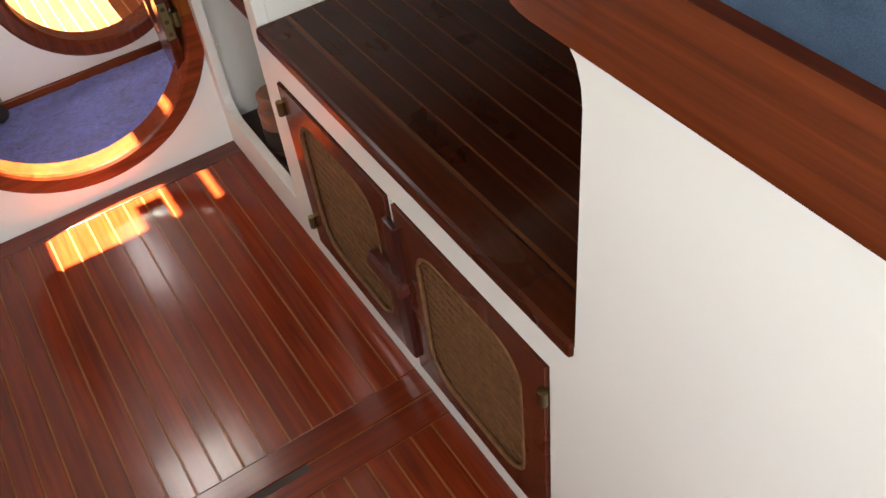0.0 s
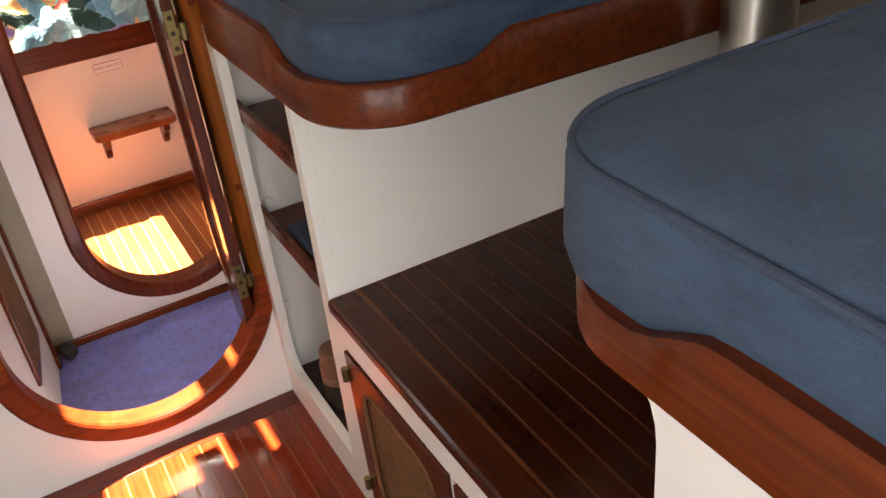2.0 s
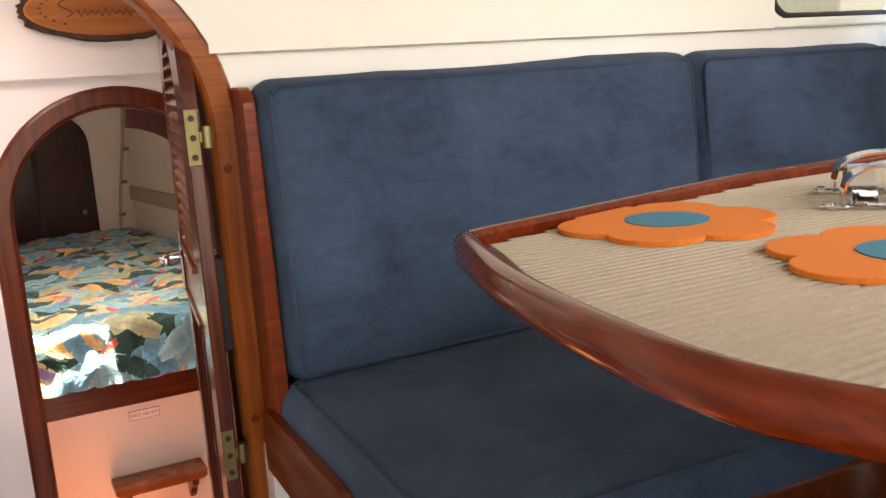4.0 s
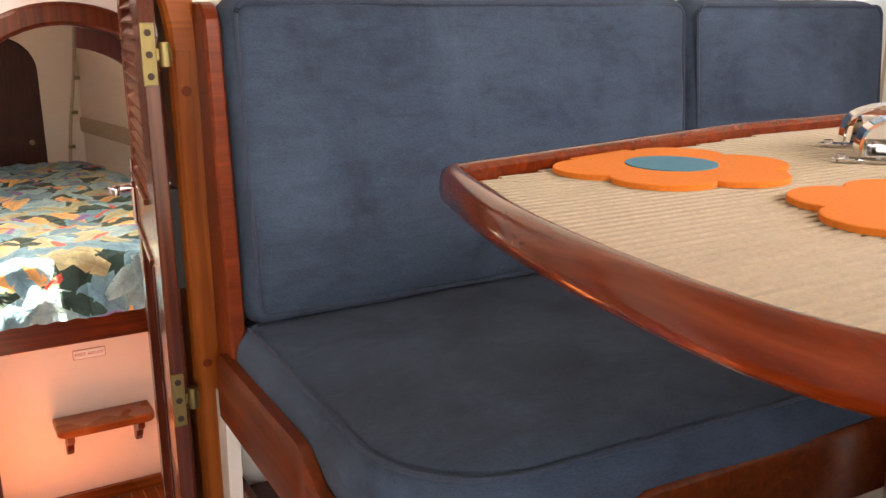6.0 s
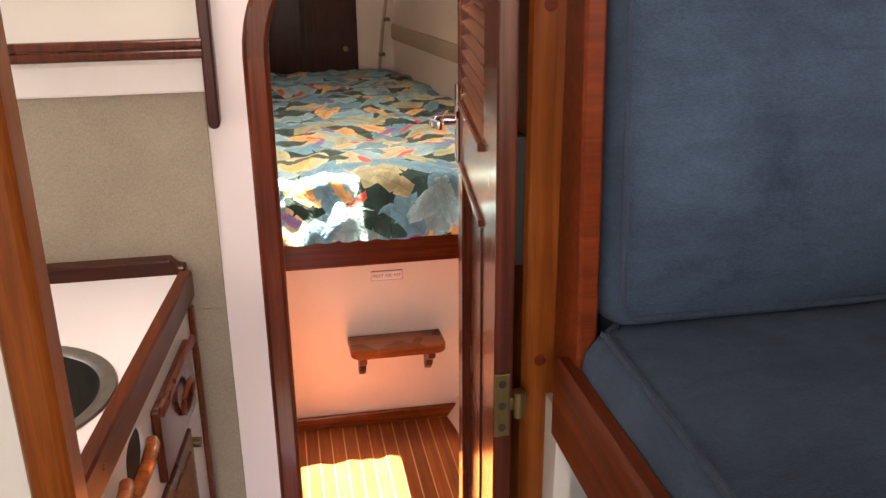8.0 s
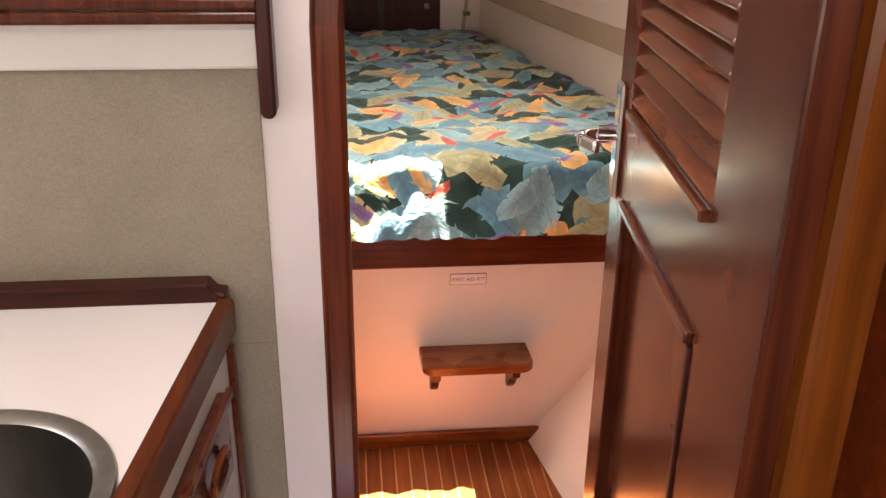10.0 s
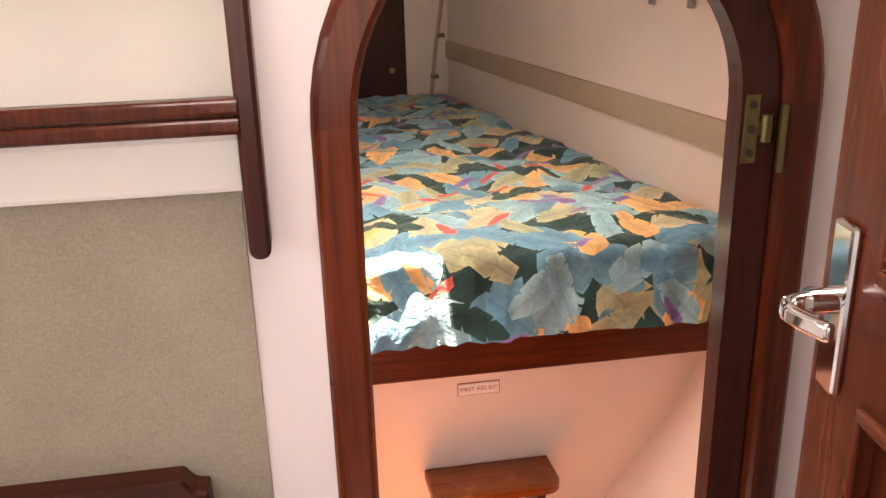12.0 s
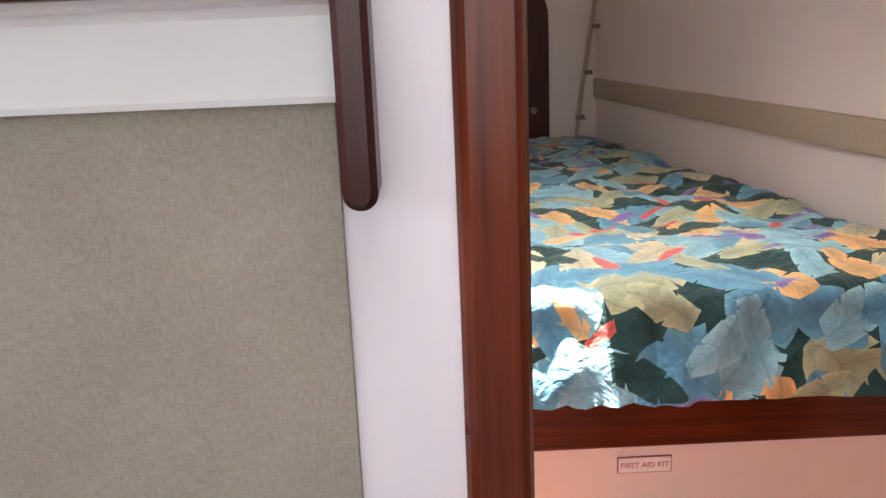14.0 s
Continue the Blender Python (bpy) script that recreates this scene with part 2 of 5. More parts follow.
WHITE = paint("white_gloss_paint", (0.80, 0.77, 0.72), 0.38)
CREAM = paint("cream_liner_paint", (0.78, 0.75, 0.68), 0.5)
LILAC = paint("pale_lilac_gloss_paint", (0.80, 0.735, 0.725), 0.4)
PINK = paint("pale_pink_liner_paint", (0.80, 0.69, 0.62), 0.45)
# white paint with the shade of the shelf recess put into its colour
RECESS = paint("white_paint_recess_shade", (0.60, 0.57, 0.52), 0.5)
LAMINATE = paint("white_laminate", (0.74, 0.71, 0.70), 0.3, 0.05, 0.02)
SOLE = wood("varnished_teak_sole", (0.11, 0.012, 0.003), (0.29, 0.037, 0.009), "y", 0.15, 0.3, spread=0.16, spec=0.28)
SOLE_X = wood("varnished_teak_border", (0.11, 0.012, 0.003), (0.27, 0.035, 0.009), "x", 0.15, 0.3, spec=0.28)
DARK_TRIM = wood("dark_mahogany_trim", (0.035, 0.007, 0.004), (0.095, 0.020, 0.009), "x", 0.3, 0.1)
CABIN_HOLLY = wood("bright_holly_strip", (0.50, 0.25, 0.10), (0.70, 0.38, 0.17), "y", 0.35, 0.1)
# platform teak, with the shade round the table put into its colour
PLATFORM = wood("shaded_teak_platform", (0.024, 0.004, 0.0015), (0.085, 0.016, 0.004), "y", 0.26, 0.14, spec=0.14)
HOLLY = wood("pale_holly_strip", (0.24, 0.075, 0.02), (0.38, 0.13, 0.036), "y", 0.3, 0.1)
# darker copy of the holly strips for the shaded platform
SHADED_HOLLY = wood("shaded_holly_strip", (0.16, 0.045, 0.012), (0.27, 0.085, 0.022), "y", 0.3, 0.08)
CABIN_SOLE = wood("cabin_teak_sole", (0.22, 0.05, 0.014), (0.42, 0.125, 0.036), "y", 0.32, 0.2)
TRIM = wood("red_mahogany_trim_x", (0.075, 0.013, 0.004), (0.20, 0.039, 0.009), "x", 0.28, 0.12)
TRIM_Y = wood("red_mahogany_trim_y", (0.075, 0.013, 0.004), (0.20, 0.039, 0.009), "y", 0.28, 0.12)
FRAME_WOOD = wood("golden_teak_frame", (0.20, 0.045, 0.008), (0.41, 0.112, 0.02), "z", 0.30, 0.2)
BOW_WOOD = wood("amber_teak_bow", (0.20, 0.046, 0.009), (0.40, 0.11, 0.02), "x", 0.3, 0.15)
BOW_RED = wood("red_teak_bow", (0.13, 0.020, 0.006), (0.29, 0.052, 0.014), "x", 0.3, 0.15)
FRAME_RED = wood("red_mahogany_frame", (0.08, 0.013, 0.005), (0.215, 0.040, 0.011), "z", 0.28, 0.12)
DOOR_WOOD = wood("dark_mahogany_door", (0.055, 0.011, 0.005), (0.145, 0.031, 0.013), "z", 0.22, 0.3)
SLAT_WOOD = wood("mahogany_slat", (0.11, 0.030, 0.015), (0.26, 0.076, 0.036), "y", 0.2, 0.4)
RIM_WOOD = wood("table_rim_mahogany", (0.10, 0.012, 0.003), (0.25, 0.036, 0.008), "y", 0.12, 0.5)
STEP_WOOD = wood("step_teak", (0.19, 0.040, 0.010), (0.43, 0.115, 0.027), "x", 0.25, 0.4)
DARK_PANEL = wood("dark_panel_wood", (0.045, 0.010, 0.008), (0.10, 0.022, 0.016), "z", 0.35, 0.2)
DENIM = cloth("blue_upholstery", (0.016, 0.033, 0.066), (0.042, 0.077, 0.132), 0.5)
PIPING = cloth("dark_blue_piping", (0.02, 0.034, 0.065), (0.035, 0.055, 0.10), 0.2)
QUILT = quilt_print()
CURTAIN = stripes()
FABRIC = fabric_wall()
CARPET = carpet_mat()
DULL_STEEL = metal("dull_stainless", (0.36, 0.35, 0.33), 0.33, 0.3)
STEEL = metal("brushed_stainless", (0.62, 0.61, 0.58), 0.28)
CHROME = metal("polished_chrome", (0.80, 0.80, 0.80), 0.07, 0.05)
BRASS = metal("aged_brass", (0.26, 0.21, 0.095), 0.42, 0.7)
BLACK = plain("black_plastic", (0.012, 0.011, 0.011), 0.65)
# dark brown for small dark parts and for shade painted into recesses
SHADOW = plain("dark_parts_and_shade", (0.05, 0.03, 0.022), 0.8)
CANE = plain("woven_cane", (0.21, 0.092, 0.034), 0.6, 0.5, 90.0)
MAT = plain("beige_nonslip_mat", (0.50, 0.42, 0.32), 0.85, 0.15, 200.0)
ORANGE = plain("orange_felt", (0.80, 0.21, 0.025), 0.9, 0.15, 300.0)
TEAL = plain("teal_felt", (0.045, 0.22, 0.33), 0.9, 0.15, 300.0)
BEIGE = plain("beige_fabric_strip", (0.46, 0.36, 0.26), 0.8, 0.07, 60.0)
TINTED = glass("smoked_acrylic", (0.11, 0.105, 0.095), 0.05)
PLATE = plain("white_label_plastic", (0.84, 0.80, 0.78), 0.4, 0.05)
INK = plain("dark_red_ink", (0.45, 0.06, 0.05), 0.6, 0.1)
SIGN_WOOD = wood("carved_sign_face", (0.42, 0.13, 0.035), (0.58, 0.22, 0.07), "x", 0.4, 0.3)
BARK = plain("rough_bark", (0.10, 0.045, 0.025), 0.9, 0.6, 50.0)
CLAY = plain("brown_plastic_jar", (0.26, 0.12, 0.075), 0.5, 0.3)


# ---- building blocks ----
def part(name, bm, mat, parent=None, label="", smooth=False):
    me = bpy.data.meshes.new(name)
    bmesh.ops.recalc_face_normals(bm, faces=bm.faces)
    bm.to_mesh(me)
    bm.free()
    me.materials.append(mat)
    if smooth:
        me.shade_smooth()
        me.set_sharp_from_angle(angle=radians(42))
    ob = new(name, me)
    if parent:
        ob.parent = parent
        if parent.type == "EMPTY":
            ob.matrix_parent_inverse = Matrix.Translation(-parent.location)
    if label:
        ob["label"] = label
    return ob


def thing(name, at, label, category, group="", kind=""):
    ob = new(name)
    ob.empty_display_size = 0.05
    ob.location = at
    return tagged(ob, label, category, group, kind)


def soft_edges(ob, width=0.004, seg=2):
    b = ob.modifiers.new("bevel", "BEVEL")
    b.width, b.segments, b.limit_method, b.angle_limit = width, seg, "ANGLE", radians(40)
    return ob


def add_box(bm, lo, hi, m=None):
    vs = [bm.verts.new((x, y, z)) for x in (lo[0], hi[0]) for y in (lo[1], hi[1]) for z in (lo[2], hi[2])]
    for f in ((0, 1, 3, 2), (4, 6, 7, 5), (0, 4, 5, 1), (2, 3, 7, 6), (0, 2, 6, 4), (1, 5, 7, 3)):
        bm.faces.new([vs[i] for i in f])
    if m:
        bmesh.ops.transform(bm, matrix=m, verts=vs)
    return vs


def box(name, lo, hi, mat, parent=None, label="", bevel=0.003, m=None):
    bm = bmesh.new()
    add_box(bm, lo, hi, m)
    if bevel:
        bmesh.ops.bevel(bm, geom=bm.edges[:], offset=bevel, segments=2, affect="EDGES", profile=0.5)
    return part(name, bm, mat, parent, label)


def rounded(pts, radii, seg=8):
    """A closed outline with its corners rounded by the given radii."""
    out = []
    n = len(pts)
    for i, p in enumerate(pts):
        p = Vector(p)
        a, b = Vector(pts[i - 1]) - p, Vector(pts[(i + 1) % n]) - p
        r = radii[i] if isinstance(radii, (list, tuple)) else radii
        if r <= 0:
            out.append(p)
            continue
        half = a.angle(b) / 2
        t = min(r / math.tan(half), a.length * 0.49, b.length * 0.49)
        r = t * math.tan(half)
        a0, b0 = p + a.normalized() * t, p + b.normalized() * t
        c = p + (a.normalized() + b.normalized()).normalized() * (r / math.sin(half))
        s, e = a0 - c, b0 - c
        ang = s.angle(e)
        for k in range(seg + 1):
            f = k / seg
            out.append(c + (s * math.sin((1 - f) * ang) + e * math.sin(f * ang)) / math.sin(ang))
    return out


def normals_2d(pts):
    n = len(pts)
    area = sum(pts[i - 1][0] * pts[i][1] - pts[i][0] * pts[i - 1][1] for i in range(n))
    sg = 1 if area > 0 else -1
    res = []
    for i in range(n):
        t = Vector(pts[(i + 1) % n]) - Vector(pts[i - 1])
        t.normalize()
        res.append(Vector((t.y, -t.x)) * sg)
    return res


def loft(bm, pts, rings, m=None, cap=True):
    """Rings of (inset, height) over a closed outline."""
    nr = normals_2d(pts)
    rows = []
    for inset, h in rings:
        rows.append([bm.verts.new((p[0] - q.x * inset, p[1] - q.y * inset, h)) for p, q in zip(pts, nr)])
    n = len(pts)
    for a, b in zip(rows, rows[1:]):
        for i in range(n):
            bm.faces.new((a[i - 1], a[i], b[i], b[i - 1]))
    if cap:
        bm.faces.new(rows[0])
        bm.faces.new(rows[-1])
    if m:
        bmesh.ops.transform(bm, matrix=m, verts=[v for r in rows for v in r])


def tube(bm, pts, r, seg=8, closed=False):
    pts = [Vector(p) for p in pts]
    n = len(pts)
    rows = []
    for i, p in enumerate(pts):
        a = pts[i - 1] if closed or i else p
        b = pts[(i + 1) % n] if closed or i < n - 1 else p
        t = (b - a).normalized()
        up = Vector((0, 0, 1)) if abs(t.z) < 0.9 else Vector((1, 0, 0))
        s = t.cross(up).normalized()
        u = s.cross(t)
        rows.append([bm.verts.new(p + (s * math.cos(k * math.tau / seg) + u * math.sin(k * math.tau / seg)) * r) for k in range(seg)])
    for i in range(n if closed else n - 1):
        a, b = rows[i], rows[(i + 1) % n]
        for k in range(seg):
            bm.faces.new((a[k - 1], a[k], b[k], b[k - 1]))
    if not closed:
        bm.faces.new(rows[0])
        bm.faces.new(rows[-1])


def rod(name, pts, r, mat, parent, label="", seg=10, closed=False):
    bm = bmesh.new()
    tube(bm, pts, r, seg, closed)
    return part(name, bm, mat, parent, label, True)


def strap(bm, pts, width, thick, across):
    """A flat bent strip through pts, width along the vector across."""
    across = Vector(across).normalized()
    pts = [Vector(p) for p in pts]
    rows = []
    for i, p in enumerate(pts):
        t = (pts[min(i + 1, len(pts) - 1)] - pts[max(i - 1, 0)]).normalized()
        nrm = t.cross(across).normalized()
        rows.append([bm.verts.new(p + across * a * width / 2 + nrm * b * thick / 2) for a, b in ((-1, -1), (1, -1), (1, 1), (-1, 1))])
    for a, b in zip(rows, rows[1:]):
        for k in range(4):
            bm.faces.new((a[k - 1], a[k], b[k], b[k - 1]))
    bm.faces.new(rows[0])
    bm.faces.new(rows[-1])


def stadium(cx, zb, zt, r, inset=0.0, seg=28):
    """The outline of a round-ended doorway, in x and z."""
    r, zb, zt = r - inset, zb + inset, zt - inset
    out = [Vector((cx + r * math.cos(k * math.pi / seg), zt - r + r * math.sin(k * math.pi / seg))) for k in range(seg + 1)]
    out += [Vector((cx - r * math.cos(k * math.pi / seg), zb + r - r * math.sin(k * math.pi / seg))) for k in range(seg + 1)]
    return out


def pierced(name, outer, holes, y0, y1, mat, label):
    """An upright panel with through holes, between y0 and y1; outlines in x and z."""
    bm = bmesh.new()
    edges = []
    for loop in [outer] + holes:
        vs = [bm.verts.new((p[0], y0, p[1])) for p in loop]
        edges += [bm.edges.new((vs[i - 1], vs[i])) for i in range(len(vs))]
    bmesh.ops.triangle_fill(bm, edges=edges, use_beauty=True, use_dissolve=False)
    got = bmesh.ops.extrude_face_region(bm, geom=bm.faces[:])
    bmesh.ops.translate(bm, vec=(0, y1 - y0, 0), verts=[v for v in got["geom"] if isinstance(v, bmesh.types.BMVert)])
    return tagged(part(name, bm, mat), label, "wall", kind="structure")


def ring_frame(cx, zb, zt, r, width, y0, y1, mats, parent):
    """A rounded timber ring round a doorway, of two bows and two posts."""
    e = 0.008
    prof = [(0, y1), (0, y0 + e), (0.003, y0 + 0.003), (e, y0), (width - e, y0), (width - 0.003, y0 + 0.003), (width, y0 + e), (width, y1)]
    loops = [stadium(cx, zb, zt, r, ins) for ins, y in prof]
    for name, ids, mat in (("top_bow", list(range(0, 29)), mats[0]), ("post", [28, 29], mats[1]), ("bottom_bow", list(range(29, 58)), mats[2]), ("post", [57, 0], mats[1])):
        bm = bmesh.new()
        rows = [[bm.verts.new((lp[i].x, y, lp[i].y)) for i in ids] for lp, (ins, y) in zip(loops, prof)]
        for a, b in zip(rows, rows[1:] + rows[:1]):
            for k in range(len(ids) - 1):
                bm.faces.new((a[k], a[k + 1], b[k + 1], b[k]))
        for k in (0, len(ids) - 1):
            bm.faces.new([row[k] for row in rows])
        part(name, bm, mat, parent)


def rect(x0, z0, x1, z1):
    return [(x0, z0), (x1, z0), (x1, z1), (x0, z1)]


def setting(ob, label, category):
    return tagged(ob, label, category, kind="structure")


# ---- structure: floors, walls, ceilings ----
AISLE = 0.37      # the face of lockers and seats along the aisle
PLAT = 0.46       # the raised dinette platform
LOW = -0.17       # sole of the passage and the cabin
B1, B2 = 1.53, 2.285   # aft faces of the two bulkheads
DOOR1 = (0.1175, 0.040, 1.512, 0.268)
WX, WZ = 1.375, 1.366      # lower corner of the smoked window
DOOR2 = (0.3185, -0.125, 1.316, 0.2595)

bulkhead_1 = pierced("wall_bulkhead_1", rect(-0.95, LOW - 0.05, 1.80, 1.95), [stadium(*DOOR1, 0.02), [(v.x, v.y) for v in rounded(rect(WX, WZ, 1.74, 1.62), 0.05)]], B1, B1 + 0.03, WHITE, "white painted bulkhead with a round-ended doorway")
bulkhead_2 = pierced("wall_bulkhead_2", rect(-0.95, LOW - 0.05, 1.30, 1.68), [stadium(*DOOR2, 0.02), rect(-0.93, 1.069, -0.006, 1.33)], B2, B2 + 0.03, LILAC, "pale lilac-white painted bulkhead with a round-ended doorway into the cabin")
setting(box("wall_aft", (-0.62, -1.12, -0.02), (-0.30, -1.06, 1.93), CREAM), "plain cream aft wall beside the companionway", "wall")
setting(box("wall_aft_side", (0.80, -1.12, -0.02), (1.80, -1.06, 1.93), CREAM), "plain cream aft wall beside the companionway", "wall")
setting(box("wall_port", (-0.62, -1.06, -0.02), (-0.56, B1, 0.86), CREAM), "plain cream side wall of the aisle", "wall")
# the gap in this unseen wall is added for the port fill lamp
setting(box("wall_port_top", (-0.62, -1.06, 1.38), (-0.56, B1, 1.93), CREAM), "plain cream side wall over the added fill light opening", "wall")
setting(box("wall_port_end", (-0.62, 0.10, 0.86), (-0.56, B1, 1.38), CREAM), "plain cream side wall beside the added fill light opening", "wall")
setting(box("wall_hull_saloon", (1.76, -1.06, 0), (1.82, B1, 1.33), CREAM), "cream hull side behind the dinette", "wall")
setting(box("wall_hull_top", (1.76, -1.06, 1.66), (1.82, B1, 1.93), CREAM), "cream hull side above the side window", "wall")
arc = [p for p in stadium(*DOOR1, 0.006) if p.y >= 1.345 and p.x >= DOOR1[0]]
pierced("trim_coaming", [(p.x, p.y) for p in arc[::-1]] + [(arc[0].x, 1.345), (WX - 0.008, 1.345), (WX - 0.008, 1.90), (DOOR1[0], 1.90)], [], B1 - 0.018, B1 + 0.001, CREAM, "cream coaming above the settee back")
setting(box("trim_coaming_low", (WX - 0.008, B1 - 0.018, 1.345), (1.76, B1 + 0.001, WZ - 0.004), CREAM, bevel=0.004), "cream coaming under the smoked window", "trim")


def slab_with_hole(name, lo, hi, hx0, hy0, hx1, hy1, mat, label):
    bm = bmesh.new()
    add_box(bm, lo, (hx0, hi[1], hi[2]))
    add_box(bm, (hx1, lo[1], lo[2]), hi)
    add_box(bm, (hx0, lo[1], lo[2]), (hx1, hy0, hi[2]))
    add_box(bm, (hx0, hy1, lo[2]), (hx1, hi[1], hi[2]))
    return setting(part(name, bm, mat), label, "ceiling")


setting(box("ceiling_saloon", (-0.62, -1.12, 1.90), (1.82, B1 + 0.03, 1.95), CREAM), "plain cream saloon ceiling", "ceiling")
setting(box("wall_dinette_back", (AISLE + 0.02, -0.16, 0.80), (1.76, -0.12, 1.52), CREAM), "plain cream partition behind the aft settee", "wall")
slab_with_hole("ceiling_passage", (-0.98, B1 + 0.03, 1.62), (1.30, B2, 1.66), -0.174, 1.822, 0.155, 2.10, CREAM, "cream passage ceiling with a deck hatch")
slab_with_hole("ceiling_cabin", (-0.75, B2 + 0.03, 1.62), (1.25, 5.2, 1.66), -0.06, 2.94, 0.235, 3.415, CREAM, "cream cabin ceiling with a deck hatch")
setting(box("trim_hatch_bar", (0.066, 1.815, 1.625), (0.140, 2.107, 1.655), WHITE), "white bar across the passage hatch", "trim")

hatch_latch = thing("hatch_latch", (0.028, 1.86, 1.62), "dark folding latch under the passage deck hatch", "latch")
box("lever", (0.0, 1.815, 1.606), (0.056, 1.898, 1.618), BLACK, hatch_latch, "", 0.003)
rod("pivot", [(0.028, 1.84, 1.618), (0.028, 1.84, 1.66)], 0.009, BLACK, hatch_latch, "", 12)
setting(box("baseboard_passage", (-0.13, B2 - 0.012, LOW - 0.01), (0.698, B2 - 0.0005, LOW + 0.022), TRIM), "dark mahogany skirting behind the carpet", "baseboard")

setting(box("floor_passage", (-0.98, B1 + 0.03, LOW - 0.06), (1.30, B2, LOW - 0.012), SHADOW), "dark timber subfloor of the passage", "floor")
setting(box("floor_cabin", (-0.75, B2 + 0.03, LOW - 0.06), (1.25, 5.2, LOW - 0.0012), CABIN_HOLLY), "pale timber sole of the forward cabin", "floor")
floor_saloon = setting(box("floor_saloon", (-0.56, -1.06, -0.06), (AISLE + 0.0, B1, -0.0012), HOLLY), "varnished teak and holly aisle floor", "floor")
setting(box("wall_galley_hull", (-1.0, B1 + 0.03, LOW), (-0.95, B2, 1.12), CREAM), "cream hull side behind the galley", "wall")
setting(box("wall_galley_hull_top", (-1.0, B1 + 0.03, 1.40), (-0.95, B2, 1.62), CREAM), "cream hull side over the galley window", "wall")
setting(box("wall_passage_side", (0.70, B1 + 0.03, LOW), (0.74, B2, 1.62), WHITE), "white side wall of the passage behind the open door", "wall")

# carpet with a slightly wavy pile surface
bm = bmesh.new()
nx, ny = 60, 44
x0, x1, y0, y1 = -0.13, 0.70, B1 + 0.035, B2 - 0.004
top = [[bm.verts.new((x0 + (x1 - x0) * i / nx, y0 + (y1 - y0) * j / ny, LOW + 0.004 * noise.noise((i * 0.5, j * 0.5, 0)) + 0.002 * noise.noise((i * 1.7, j * 1.7, 3)))) for i in range(nx + 1)] for j in range(ny + 1)]
for j in range(ny):
    for i in range(nx):
        bm.faces.new((top[j][i], top[j][i + 1], top[j + 1][i + 1], top[j + 1][i]))
got = bmesh.ops.extrude_face_region(bm, geom=bm.faces[:])
for v in [v for v in got["geom"] if isinstance(v, bmesh.types.BMVert)]:
    v.co.z = LOW - 0.011
carpet = tagged(part("carpet", bm, CARPET, None, "", True), "worn violet-blue carpet on the passage floor", "carpet")


# ---- forward cabin ----
def half_width(y):
    return 0.873 - 0.1625 * (y - 2.315)


HULL_MID = 0.25


def hull(side, name):
    zs = [-0.17, -0.10, 0.0, 0.10, 0.19, 0.27, 0.346, 0.358, 0.60, 0.9, 1.2, 1.63]
    cut = [0.445, 0.395, 0.312, 0.240, 0.180, 0.138, 0.092, 0.0, 0.0, 0.0, -0.005, -0.02]
    bm = bmesh.new()
    rows = []
    for j in range(15):
        y = B2 + 0.03 + (5.1 - B2 - 0.03) * j / 14
        rows.append([bm.verts.new((HULL_MID + side * (half_width(y) - c), y, z)) for z, c in zip(zs, cut)])
    for a, b in zip(rows, rows[1:]):
        for k in range(len(zs) - 1):
            bm.faces.new((a[k], a[k + 1], b[k + 1], b[k]))
    got = bmesh.ops.extrude_face_region(bm, geom=bm.faces[:])
    bmesh.ops.translate(bm, vec=(side * 0.06, 0, 0), verts=[v for v in got["geom"] if isinstance(v, bmesh.types.BMVert)])
    return setting(part(name, bm, PINK, None, "", True), "pale pink painted hull side of the forward cabin", "wall")


hull(1, "wall_hull_starboard")
hull(-1, "wall_hull_port")
setting(box("wall_bow", (-0.45, 5.06, LOW), (0.98, 5.10, 1.62), PINK), "pale pink bow bulkhead at the head of the bunk", "wall")

berth = thing("bunk", (0.25, 3.1, LOW), "pale pink built-in bunk with a mahogany rail", "bunk")
box("front_panel", (-0.30, 3.088, LOW), (0.99, 3.11, 0.36), PINK, berth)
box("bed_board", (-0.40, 3.112, 0.39), (0.93, 5.05, 0.41), CREAM, berth)
box("front_rail", (-0.34, 3.066, 0.355), (1.005, 3.104, 0.437), TRIM, berth, "mahogany front rail", 0.006)
setting(box("baseboard_cabin", (-0.30, 3.072, LOW), (0.62, 3.086, LOW + 0.040), STEP_WOOD), "mahogany skirting at the foot of the bunk", "baseboard")

# mattress under its printed cover
bm = bmesh.new()
uv = bm.loops.layers.uv.new("UVMap")
nu, nv = 110, 170
grid = []
